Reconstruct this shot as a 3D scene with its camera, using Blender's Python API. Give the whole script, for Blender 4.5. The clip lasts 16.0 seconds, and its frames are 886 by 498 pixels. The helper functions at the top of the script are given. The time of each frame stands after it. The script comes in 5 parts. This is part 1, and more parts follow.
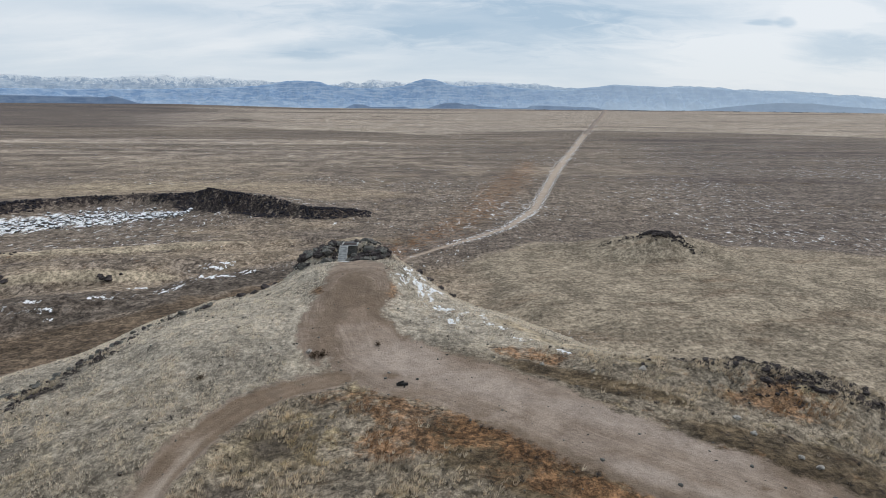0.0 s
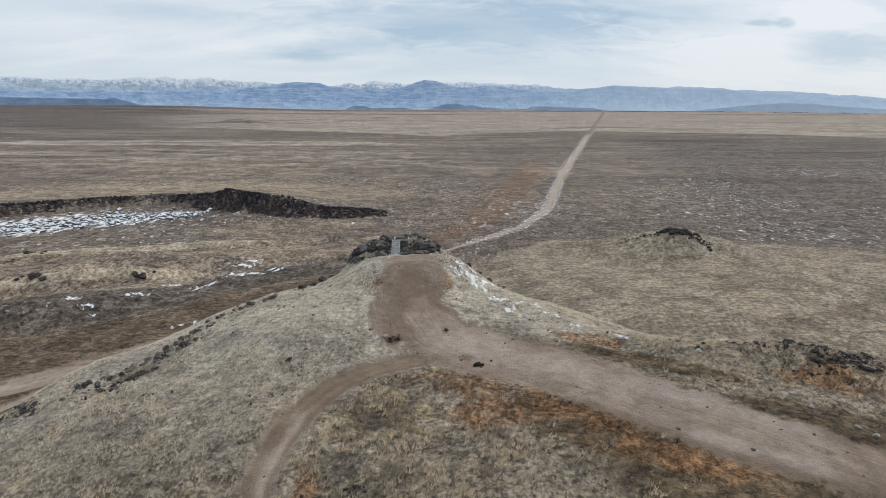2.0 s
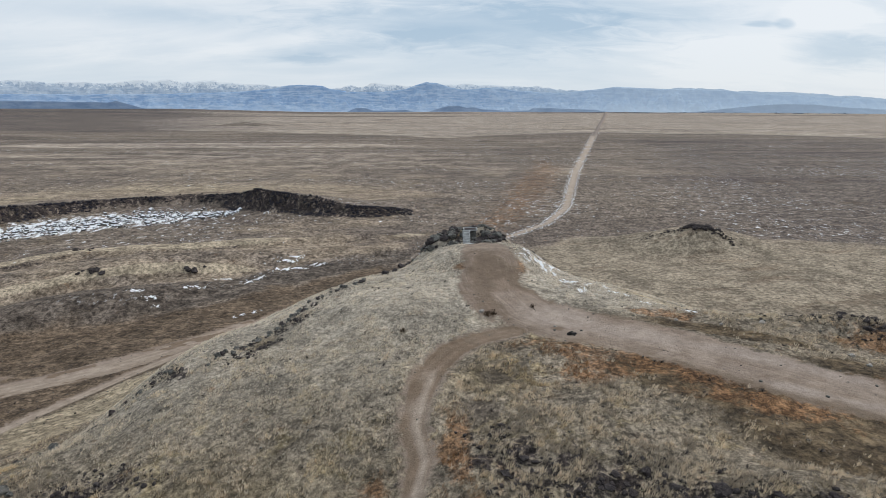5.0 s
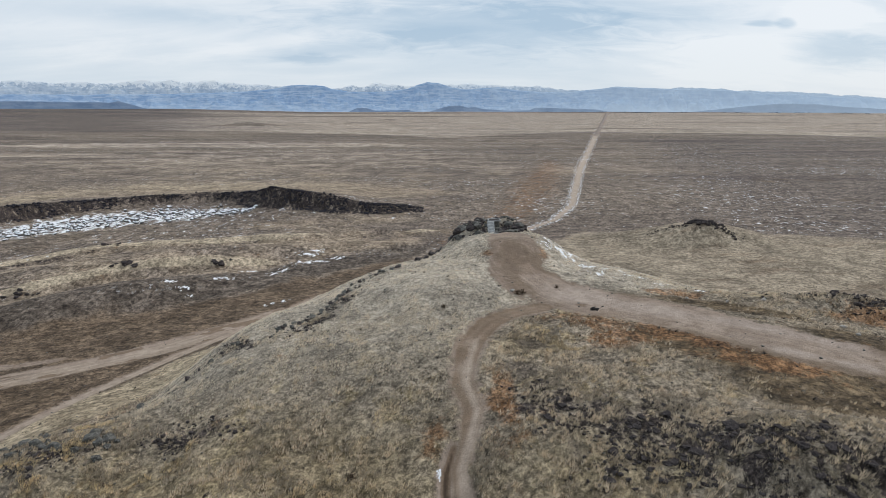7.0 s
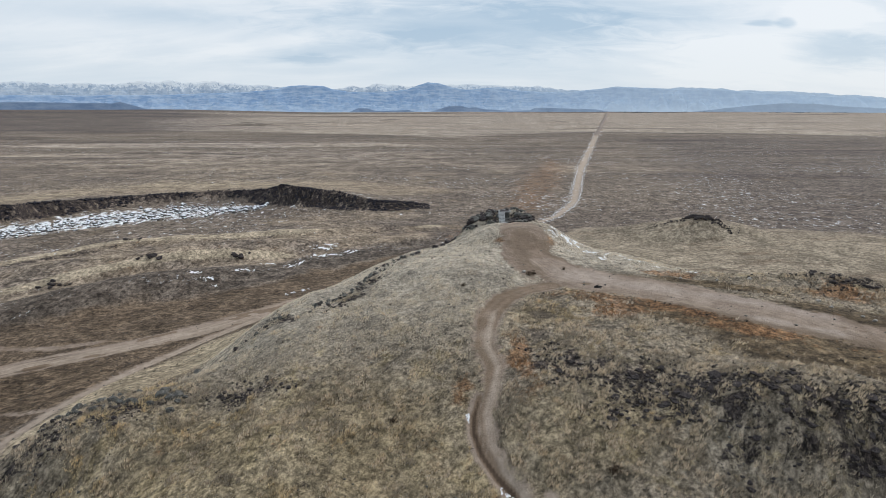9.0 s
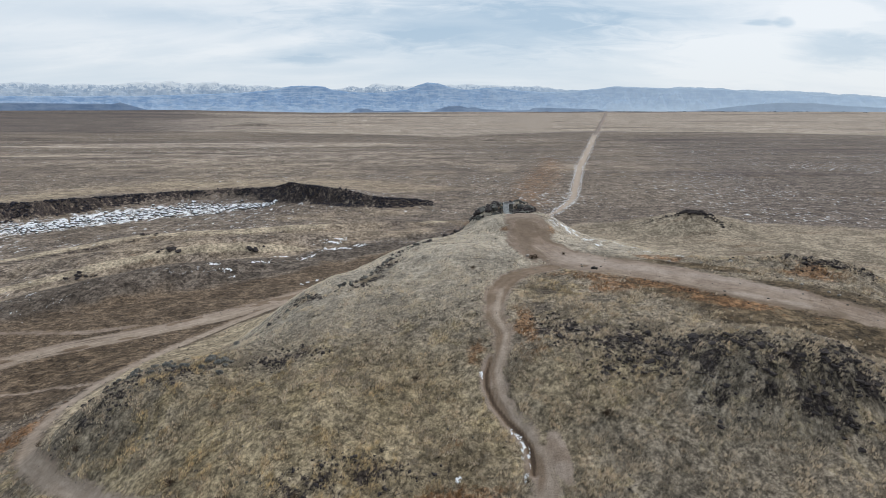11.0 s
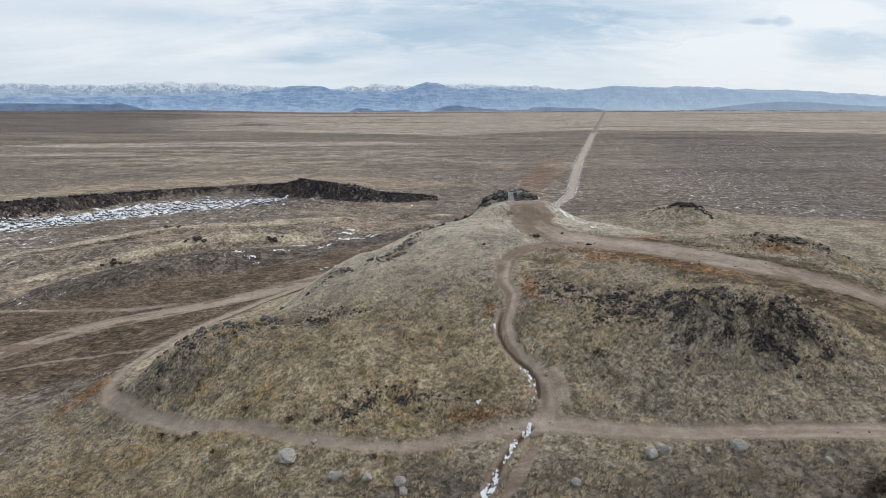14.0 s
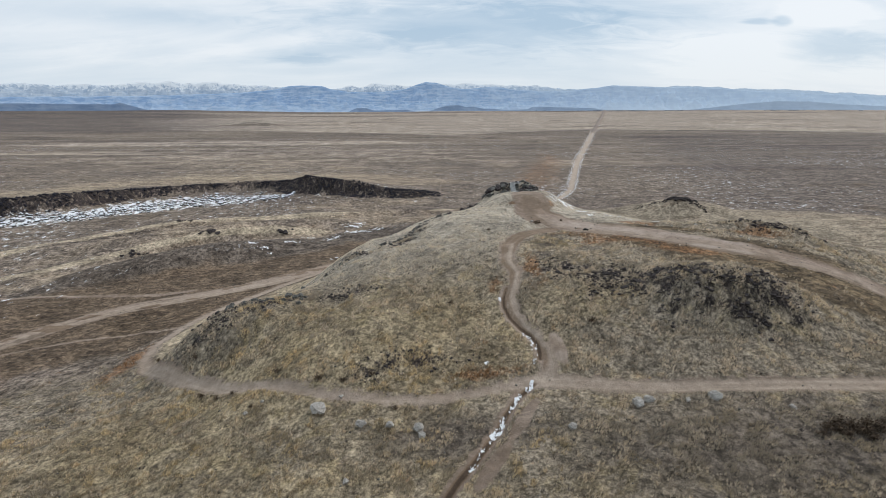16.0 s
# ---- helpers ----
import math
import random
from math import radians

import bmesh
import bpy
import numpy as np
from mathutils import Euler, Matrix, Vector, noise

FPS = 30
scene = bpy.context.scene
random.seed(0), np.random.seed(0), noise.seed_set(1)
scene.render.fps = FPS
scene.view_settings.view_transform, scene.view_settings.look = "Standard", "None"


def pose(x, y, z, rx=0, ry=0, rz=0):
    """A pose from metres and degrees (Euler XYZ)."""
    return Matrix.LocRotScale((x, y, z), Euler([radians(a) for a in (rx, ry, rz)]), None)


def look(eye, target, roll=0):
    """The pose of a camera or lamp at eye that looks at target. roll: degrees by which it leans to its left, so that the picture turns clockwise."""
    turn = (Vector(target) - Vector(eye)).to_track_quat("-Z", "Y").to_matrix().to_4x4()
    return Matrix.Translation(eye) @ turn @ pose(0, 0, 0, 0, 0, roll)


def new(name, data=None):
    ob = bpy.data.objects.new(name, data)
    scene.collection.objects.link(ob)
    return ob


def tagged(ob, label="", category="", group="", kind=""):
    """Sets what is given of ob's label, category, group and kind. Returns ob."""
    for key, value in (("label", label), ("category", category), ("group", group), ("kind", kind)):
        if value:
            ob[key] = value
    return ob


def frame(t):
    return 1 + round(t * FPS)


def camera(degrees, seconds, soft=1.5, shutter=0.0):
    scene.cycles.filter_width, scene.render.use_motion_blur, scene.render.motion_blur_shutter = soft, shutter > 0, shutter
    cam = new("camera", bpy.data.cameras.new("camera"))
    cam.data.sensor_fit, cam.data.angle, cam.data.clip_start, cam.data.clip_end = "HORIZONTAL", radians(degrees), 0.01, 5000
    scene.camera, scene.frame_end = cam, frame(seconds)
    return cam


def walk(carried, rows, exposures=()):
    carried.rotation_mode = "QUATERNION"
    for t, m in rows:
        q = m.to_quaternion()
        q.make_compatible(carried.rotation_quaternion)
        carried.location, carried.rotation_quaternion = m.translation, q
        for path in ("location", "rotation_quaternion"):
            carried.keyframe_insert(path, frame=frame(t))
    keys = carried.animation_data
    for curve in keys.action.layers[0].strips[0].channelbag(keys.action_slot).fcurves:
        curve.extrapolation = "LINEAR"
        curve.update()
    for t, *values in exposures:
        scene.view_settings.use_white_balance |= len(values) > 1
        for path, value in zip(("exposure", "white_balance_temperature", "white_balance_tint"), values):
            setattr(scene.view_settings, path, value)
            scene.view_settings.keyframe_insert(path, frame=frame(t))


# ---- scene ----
cam = camera(74.0, 16.0, soft=0.5)
METRES, EYE, TILT, LEAN, TURN = 75.0, 45.0, -13.7, 0.0, 0.0
ROWS = [
    (0.0, 0.0000, 0.0000, 0.0000, 0.000, -0.213, -0.420),
    (0.5, -0.0186, -0.0143, -0.0033, -0.000, -0.221, -0.390),
    (1.0, -0.0400, -0.0275, -0.0068, -0.008, -0.205, -0.380),
    (1.5, -0.0636, -0.0396, -0.0097, -0.000, -0.174, -0.330),
    (2.0, -0.0874, -0.0515, -0.0128, -0.008, -0.111, -0.280),
    (2.5, -0.1108, -0.0644, -0.0164, -0.008, -0.079, -0.230),
    (3.0, -0.1344, -0.0785, -0.0203, -0.000, -0.039, -0.200),
    (3.5, -0.1575, -0.0934, -0.0243, 0.008, -0.000, -0.140),
    (4.0, -0.1796, -0.1100, -0.0288, 0.008, 0.047, -0.100),
    (6.5, -0.2633, -0.2235, -0.0558, 0.118, 0.095, -0.060),
    (7.0, -0.2742, -0.2503, -0.0618, 0.126, 0.071, -0.050),
    (7.5, -0.2839, -0.2771, -0.0685, 0.126, 0.095, -0.040),
    (8.0, -0.2926, -0.3046, -0.0750, 0.142, 0.103, -0.030),
    (8.5, -0.3005, -0.3322, -0.0819, 0.158, 0.103, 0.020),
    (9.0, -0.3075, -0.3603, -0.0889, 0.166, 0.087, 0.030),
    (11.5, -0.3370, -0.5034, -0.1239, 0.079, 0.095, 0.210),
    (12.0, -0.3426, -0.5325, -0.1312, 0.063, 0.111, 0.260),
    (12.5, -0.3482, -0.5617, -0.1388, 0.063, 0.118, 0.280),
    (13.0, -0.3538, -0.5909, -0.1464, 0.047, 0.111, 0.300),
    (13.5, -0.3598, -0.6202, -0.1538, 0.032, 0.079, 0.300),
    (14.0, -0.3663, -0.6493, -0.1620, 0.016, 0.055, 0.290),
    (14.5, -0.3723, -0.6775, -0.1701, 0.008, 0.032, 0.310),
    (15.0, -0.3776, -0.7045, -0.1784, -0.000, 0.047, 0.320),
    (15.5, -0.3820, -0.7302, -0.1878, -0.016, 0.047, 0.320),
    (16.0, -0.3862, -0.7554, -0.1980, -0.024, 0.047, 0.340),
]
walk(cam, [(t, pose(0, 0, EYE, TILT, LEAN, TURN) @ pose(METRES * x, METRES * y, METRES * z, 90 + pitch, roll, yaw)) for t, x, y, z, yaw, pitch, roll in ROWS],
     exposures=[(0.0, -0.10), (4.0, -0.08), (8.0, -0.04), (12.0, -0.02), (16.0, -0.01)])

# ---- world, sun, exposure ----
SUN_ELEVATION, SUN_ROTATION = radians(42), radians(50)
world = bpy.data.worlds.new("overcast_sky")
scene.world = world
world.use_nodes = True


class Net:
    """Short calls for building a node tree."""

    def __init__(self, tree):
        self.tree = tree
        tree.nodes.clear()

    def put(self, kind, ins=(), **props):
        n = self.tree.nodes.new(kind)
        for key, value in props.items():
            setattr(n, key, value)
        for key, value in dict(ins).items():
            sock = n.inputs[key]
            if isinstance(value, bpy.types.NodeSocket):
                self.tree.links.new(value, sock)
            else:
                sock.default_value = value
        return n

    def math(self, op, a, b=0.0, clamp=False):
        return self.put("ShaderNodeMath", {0: a, 1: b}, operation=op, use_clamp=clamp).outputs[0]

    def ramp(self, value, lo, hi, to_lo=0.0, to_hi=1.0):
        return self.put("ShaderNodeMapRange", {0: value, 1: lo, 2: hi, 3: to_lo, 4: to_hi}, interpolation_type="SMOOTHSTEP").outputs[0]

    def noise(self, vector, scale, detail=4.0, rough=0.55, distort=0.0):
        return self.put("ShaderNodeTexNoise", {"Vector": vector, "Scale": scale, "Detail": detail, "Roughness": rough, "Distortion": distort}).outputs[0]

    def mix(self, fac, a, b):
        n = self.put("ShaderNodeMix", {}, data_type="RGBA")
        for sock, value in ((n.inputs[0], fac), (n.inputs[6], a), (n.inputs[7], b)):
            if isinstance(value, bpy.types.NodeSocket):
                self.tree.links.new(value, sock)
            else:
                sock.default_value = (*value, 1) if isinstance(value, tuple) and len(value) == 3 else value
        return n.outputs[2]

    def times(self, colour, value):
        """The colour, lighter or darker by a factor."""
        n = self.put("ShaderNodeVectorMath", {0: colour}, operation="SCALE")
        self.tree.links.new(value, n.inputs["Scale"])
        return n.outputs[0]

    def attr(self, name):
        return self.put("ShaderNodeAttribute", attribute_name=name).outputs["Fac"]

    def scaled(self, vector, sx, sy, sz):
        return self.put("ShaderNodeVectorMath", {0: vector, 1: (sx, sy, sz)}, operation="MULTIPLY").outputs[0]


net = Net(world.node_tree)
sky = net.put("ShaderNodeTexSky", sky_type="NISHITA", sun_disc=False, sun_elevation=SUN_ELEVATION, sun_rotation=SUN_ROTATION)
way = net.put("ShaderNodeTexCoord").outputs["Generated"]
part_z = net.put("ShaderNodeSeparateXYZ", {0: way})
up = net.math("ADD", net.math("MAXIMUM", part_z.outputs[2], 0.0), 0.22)
sheet = net.put("ShaderNodeCombineXYZ", {0: net.math("DIVIDE", part_z.outputs[0], up), 1: net.math("DIVIDE", part_z.outputs[1], up), 2: 3.7}).outputs[0]
billow = net.noise(net.scaled(sheet, 0.8, 1.0, 1.0), 0.75, 3.0, 0.45, 0.5)
wisps = net.noise(net.scaled(sheet, 0.6, 1.5, 1.0), 2.3, 6.0, 0.55, 0.5)
tone = net.math("ADD", 0.255, net.math("ADD", net.math("MULTIPLY", billow, 0.40), net.math("MULTIPLY", wisps, 0.22)))
ahead = net.math("MAXIMUM", part_z.outputs[1], 0.05)
ragged = net.math("SUBTRACT", wisps, 0.5)
torn = net.math("SUBTRACT", net.noise(net.scaled(sheet, 0.7, 1.2, 1.0), 6.0, 6.0, 0.62, 0.8), 0.5)
east, high = net.math("DIVIDE", part_z.outputs[0], ahead), net.math("DIVIDE", part_z.outputs[2], ahead)
SKY_BANKS = [(0.057, 0.127, 0.33, 0.048, 0.05, -0.13), (0.282, 0.148, 0.26, 0.04, 0.1, -0.07), (-0.213, 0.074, 0.062, 0.009, 0.0, -0.1), (-0.152, 0.093, 0.19, 0.016, -0.12, -0.05), (0.505, 0.129, 0.028, 0.006, 0, -0.11), (0.547, 0.13, 0.018, 0.009, 0, -0.12), (0.651, 0.086, 0.11, 0.034, 0.05, -0.13), (0.615, 0.146, 0.08, 0.026, 0, 0.1), (0.46, 0.084, 0.15, 0.05, 0, 0.06), (-0.28, 0.101, 0.2, 0.014, -0.15, 0.05), (-0.642, 0.119, 0.15, 0.05, 0, 0.05), (0.435, 0.101, 0.04, 0.005, 0, 0.07), (-0.53, 0.144, 0.22, 0.022, 0, -0.04)]
# banks and streaks of cloud to the north: middle east and up, reach, lean, gain
for ce, ch, re, rh, lean, gain in SKY_BANKS:
    de, dh = net.math("SUBTRACT", east, ce), net.math("SUBTRACT", high, ch)
    dh = net.math("ADD", dh, net.math("ADD", net.math("MULTIPLY", de, lean), net.math("MULTIPLY", ragged, 0.9 * rh)))
    far_off = net.math("SQRT", net.math("ADD", net.math("POWER", net.math("ABSOLUTE", net.math("DIVIDE", de, re)), 2.0), net.math("POWER", net.math("ABSOLUTE", net.math("DIVIDE", dh, rh)), 2.0)))
    far_off = net.math("ADD", far_off, net.math("MULTIPLY", torn, 1.5))
    tone = net.math("ADD", tone, net.math("MULTIPLY", net.ramp(far_off, 0.25, 1.25, 1.0, 0.0), 1.35 * gain))
sunward = net.put("ShaderNodeVectorMath", {0: way, 1: (math.sin(SUN_ROTATION), math.cos(SUN_ROTATION), 0.2)}, operation="DOT_PRODUCT").outputs["Value"]
tone = net.math("ADD", tone, net.math("MULTIPLY", sunward, 0.04))
cloud = net.put("ShaderNodeValToRGB", {0: tone})
stops = cloud.color_ramp.elements
stops[0].position, stops[0].color = 0.40, (0.45, 0.59, 0.738, 1)
stops[1].position, stops[1].color = 0.67, (0.868, 0.915, 0.968, 1)
mid = stops.new(0.53)
mid.color = (0.635, 0.739, 0.846, 1)
haze = net.ramp(part_z.outputs[2], 0.01, 0.13, 1.0, 0.0)
cover = net.mix(net.math("MULTIPLY", haze, 0.45), cloud.outputs[0], (0.735, 0.81, 0.88))
blue = net.put("ShaderNodeVectorMath", {0: sky.outputs[0], 1: (0.1, 0.1, 0.1)}, operation="MULTIPLY").outputs[0]
both = net.mix(0.93, blue, cover)
back = net.put("ShaderNodeBackground", {"Color": both, "Strength": 1.0})
net.put("ShaderNodeOutputWorld", {"Surface": back.outputs[0]})

sun = new("sun", bpy.data.lights.new("sun", "SUN"))
sun.data.energy, sun.data.angle, sun.data.color = 1.5, radians(12), (1.0, 0.97, 0.94)
sun_way = Vector((math.sin(SUN_ROTATION) * math.cos(SUN_ELEVATION), math.cos(SUN_ROTATION) * math.cos(SUN_ELEVATION), math.sin(SUN_ELEVATION)))
sun.matrix_world = look(sun_way * 200, (0, 0, 0))
scene.view_settings.exposure = 0.0


# ---- materials ----
def material(name):
    m = bpy.data.materials.new(name)
    m.use_nodes = True
    return m, Net(m.node_tree)


def finish(net, colour, rough=0.9, bump=None, strength=0.4, distance=0.05, metal=0.0, specular=0.3):
    ins = {"Base Color": colour, "Roughness": rough, "Metallic": metal, "Specular IOR Level": specular}
    if bump is not None:
        ins["Normal"] = net.put("ShaderNodeBump", {"Height": bump, "Strength": strength, "Distance": distance}).outputs[0]
    net.put("ShaderNodeOutputMaterial", {"Surface": net.put("ShaderNodeBsdfPrincipled", ins).outputs[0]})


def ground_material():
    m, net = material("steppe_ground")
    at = net.put("ShaderNodeTexCoord").outputs["Object"]
    flat = net.scaled(at, 1, 1, 0)
    across = net.scaled(at, 0.34, 1, 0)
    bands = net.noise(across, 0.0075, 6, 0.62, 0.4)
    wide = net.noise(flat, 0.035, 5, 0.6)
    mid = net.noise(flat, 0.33, 5, 0.65)
    fine = net.noise(flat, 2.3, 6, 0.75)
    grit = net.noise(at, 11.0, 3, 0.7)
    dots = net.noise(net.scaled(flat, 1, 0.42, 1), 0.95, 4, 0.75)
    # dry plain: greyish brown scrub and paler grass
    scrub = net.mix(net.ramp(mid, 0.40, 0.60), (0.190, 0.157, 0.124), (0.385, 0.320, 0.252))
    scrub = net.mix(net.ramp(bands, 0.47, 0.58, 0, 0.65), scrub, (0.178, 0.146, 0.123))
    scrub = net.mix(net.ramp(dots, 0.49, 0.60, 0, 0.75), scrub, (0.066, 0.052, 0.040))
    straw = net.mix(net.ramp(net.math("ADD", net.math("MULTIPLY", mid, 0.5), net.math("MULTIPLY", wide, 0.5)), 0.42, 0.58), (0.275, 0.219, 0.158), (0.465, 0.383, 0.285))
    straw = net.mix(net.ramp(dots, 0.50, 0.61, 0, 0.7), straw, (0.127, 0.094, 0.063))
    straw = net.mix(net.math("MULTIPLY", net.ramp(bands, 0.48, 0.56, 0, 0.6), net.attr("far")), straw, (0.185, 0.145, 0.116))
    # straw mixed towards a paler tone with distance north
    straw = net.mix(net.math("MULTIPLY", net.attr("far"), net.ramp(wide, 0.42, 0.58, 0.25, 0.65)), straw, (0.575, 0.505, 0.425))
    grassy = net.math("ADD", net.attr("straw"), net.math("MULTIPLY", net.math("SUBTRACT", wide, 0.5), 1.9))
    colour = net.mix(net.ramp(grassy, 0.2, 0.75), scrub, straw)
    colour = net.mix(net.attr("slate"), colour, net.mix(net.ramp(mid, 0.4, 0.6), (0.070, 0.060, 0.066), (0.135, 0.115, 0.112)))
    pale = net.math("ADD", net.attr("pale"), net.math("MULTIPLY", net.math("SUBTRACT", mid, 0.5), 2.0))
    # hill grass: grey-green bunches between straw
    hill = net.math("ADD", net.attr("hill"), net.math("MULTIPLY", net.math("SUBTRACT", mid, 0.5), 0.5))
    bunch = net.mix(net.ramp(fine, 0.36, 0.62), (0.150, 0.126, 0.093), (0.39, 0.333, 0.25))
    yellow = net.mix(net.ramp(fine, 0.34, 0.64), (0.185, 0.150, 0.093), (0.52, 0.425, 0.265))
    warm = net.math("ADD", net.math("MULTIPLY", wide, 0.6), net.math("MULTIPLY", mid, 0.4))
    bunch = net.mix(net.ramp(net.math("ADD", warm, net.math("MULTIPLY", net.attr("yellow"), 0.22)), 0.48, 0.80), bunch, yellow)
    khaki = net.mix(net.ramp(fine, 0.36, 0.62), (0.19, 0.15, 0.084), (0.48, 0.39, 0.225))
    bunch = net.mix(net.ramp(net.noise(flat, 0.22, 7, 0.75, 0.5), 0.52, 0.64, 0, 0.75), bunch, khaki)
    bunch = net.mix(net.ramp(net.noise(flat, 0.16, 6, 0.7, 0.6), 0.56, 0.74, 0, 0.6), bunch, (0.116, 0.098, 0.086))
    bunch = net.mix(net.ramp(net.attr("topsoil"), 0.1, 0.9, 0, 0.8), bunch, net.mix(net.ramp(fine, 0.36, 0.64), (0.35, 0.312, 0.25), (0.62, 0.56, 0.45)))
    colour = net.mix(net.ramp(hill, 0.3, 0.7), colour, bunch)
    colour = net.mix(net.ramp(pale, 0.2, 0.9, 0, 0.85), colour, net.mix(mid, (0.42, 0.345, 0.225), (0.60, 0.505, 0.355)))
    # wet brown soil at the foot of the hill
    soil = net.math("ADD", net.attr("soil"), net.math("MULTIPLY", net.math("SUBTRACT", wide, 0.5), 3.2))
    streak = net.noise(net.put("ShaderNodeMapping", {"Vector": flat, "Rotation": (0, 0, -0.75), "Scale": (0.5, 1.0, 1.0)}).outputs[0], 0.6, 7, 0.75)
    mud = net.mix(net.ramp(streak, 0.40, 0.62), (0.064, 0.045, 0.025), (0.205, 0.150, 0.086))
    colour = net.mix(net.ramp(soil, 0.1, 0.9, 0, 0.85), colour, mud)
    # rust-red weeds
    rust = net.math("ADD", net.attr("rust"), net.math("MULTIPLY", net.math("SUBTRACT", net.noise(flat, 0.35, 8, 0.78), 0.5), 4.6))
    colour = net.mix(net.ramp(rust, 0.3, 0.95, 0, 0.8), colour, net.mix(net.ramp(fine, 0.38, 0.62), (0.105, 0.060, 0.033), (0.40, 0.218, 0.104)))
    # black lichen and scrub on the lava, and dark strips below the ridge crests
    dark = net.math("ADD", net.attr("dark"), net.math("MULTIPLY", net.math("SUBTRACT", net.noise(flat, 0.5, 9, 0.82, 0.5), 0.5), 6.0))
    colour = net.mix(net.ramp(dark, 0.62, 0.86, 0, 0.92), colour, net.mix(net.ramp(fine, 0.40, 0.68), (0.014, 0.0115, 0.0135), (0.105, 0.086, 0.082)))
    # flats of violet-brown earth, ochre mud in streaks, pale crests
    flats = net.mix(net.ramp(mid, 0.38, 0.62), (0.088, 0.072, 0.058), (0.185, 0.156, 0.127))
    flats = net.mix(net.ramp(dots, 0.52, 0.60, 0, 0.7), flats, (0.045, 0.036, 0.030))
    colour = net.mix(net.ramp(net.math("ADD", net.attr("violet"), net.math("MULTIPLY", net.math("SUBTRACT", mid, 0.5), 0.9)), 0.25, 0.75, 0, 0.8), colour, flats)
    sludge = net.mix(net.ramp(streak, 0.42, 0.60), (0.105, 0.076, 0.050), (0.235, 0.174, 0.116))
    sludge = net.mix(net.ramp(mid, 0.54, 0.66, 0, 0.7), sludge, (0.072, 0.052, 0.036))
    colour = net.mix(net.ramp(net.math("ADD", net.attr("ochre"), net.math("MULTIPLY", net.math("SUBTRACT", wide, 0.5), 1.2)), 0.3, 0.7, 0, 0.9), colour, sludge)
    tawny = net.mix(net.ramp(net.noise(net.scaled(flat, 0.7, 1, 1), 0.9, 8, 0.8, 0.3), 0.38, 0.60), (0.235, 0.197, 0.142), (0.46, 0.393, 0.292))
    tawny = net.mix(net.ramp(net.noise(across, 0.11, 6, 0.7, 0.4), 0.52, 0.64, 0, 0.55), tawny, (0.165, 0.112, 0.072))
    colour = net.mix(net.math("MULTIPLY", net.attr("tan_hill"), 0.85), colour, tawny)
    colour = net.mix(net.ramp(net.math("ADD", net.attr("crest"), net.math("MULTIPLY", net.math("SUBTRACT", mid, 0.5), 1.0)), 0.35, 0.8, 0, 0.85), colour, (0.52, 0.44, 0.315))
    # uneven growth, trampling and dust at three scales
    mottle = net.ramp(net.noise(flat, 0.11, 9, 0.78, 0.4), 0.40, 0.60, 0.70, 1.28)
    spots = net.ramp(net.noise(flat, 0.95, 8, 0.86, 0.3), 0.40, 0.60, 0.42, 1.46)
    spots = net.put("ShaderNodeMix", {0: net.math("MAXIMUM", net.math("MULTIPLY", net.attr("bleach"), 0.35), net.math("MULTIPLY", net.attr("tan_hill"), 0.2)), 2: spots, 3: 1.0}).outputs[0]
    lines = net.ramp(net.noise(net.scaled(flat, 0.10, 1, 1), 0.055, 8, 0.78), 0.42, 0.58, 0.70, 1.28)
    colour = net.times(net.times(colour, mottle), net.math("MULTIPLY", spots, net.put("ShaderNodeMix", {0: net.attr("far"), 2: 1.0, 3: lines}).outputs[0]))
    colour = net.put("ShaderNodeVectorMath", {0: colour, 1: (0.88, 0.845, 0.845)}, operation="MULTIPLY").outputs[0]
    # bare dirt: driven lot and tracks, with wheel streaks
    dirt = net.math("ADD", net.attr("dirt"), net.math("MULTIPLY", net.math("SUBTRACT", net.noise(flat, 0.8, 8, 0.8), 0.5), 4.6))
    driven = net.put("ShaderNodeCombineXYZ", {0: net.math("MULTIPLY", net.attr("run"), 0.07), 1: net.attr("lane"), 2: 0.0}).outputs[0]
    sweep = net.noise(driven, 1.5, 7, 0.74, 1.1)
    bare = net.mix(net.ramp(wide, 0.40, 0.60), (0.275, 0.217, 0.176), (0.420, 0.345, 0.290))
    bare = net.mix(net.ramp(sweep, 0.48, 0.62, 0, 0.5), bare, (0.54, 0.445, 0.37))
    bare = net.mix(net.ramp(net.noise(flat, 0.16, 6, 0.7, 0.8), 0.47, 0.60, 0, 0.55), bare, (0.262, 0.198, 0.148))
    bare = net.mix(net.ramp(sweep, 0.47, 0.34, 0, 0.45), bare, (0.20, 0.152, 0.116))
    bare = net.mix(net.ramp(mid, 0.50, 0.66, 0, 0.4), bare, (0.187, 0.137, 0.103))
    bare = net.mix(net.math("MULTIPLY", net.attr("rut"), net.ramp(mid, 0.3, 0.6, 0.45, 0.95)), bare, (0.55, 0.462, 0.382))
    bare = net.mix(net.math("MULTIPLY", net.attr("worn"), net.ramp(fine, 0.3, 0.6, 0.35, 0.8)), bare, (0.50, 0.425, 0.375))
    bare = net.mix(net.ramp(net.math("ADD", net.attr("fringe"), net.math("MULTIPLY", net.math("SUBTRACT", mid, 0.5), 1.2)), 0.2, 0.9, 0, 0.75), bare, net.mix(fine, (0.155, 0.113, 0.083), (0.275, 0.212, 0.160)))
    bare = net.mix(net.ramp(net.attr("damp"), 0.3, 0.8, 0, 0.72), bare, (0.195, 0.134, 0.088))
    bare = net.mix(net.ramp(net.attr("wet"), 0.2, 0.8, 0, 0.85), bare, (0.070, 0.049, 0.035))
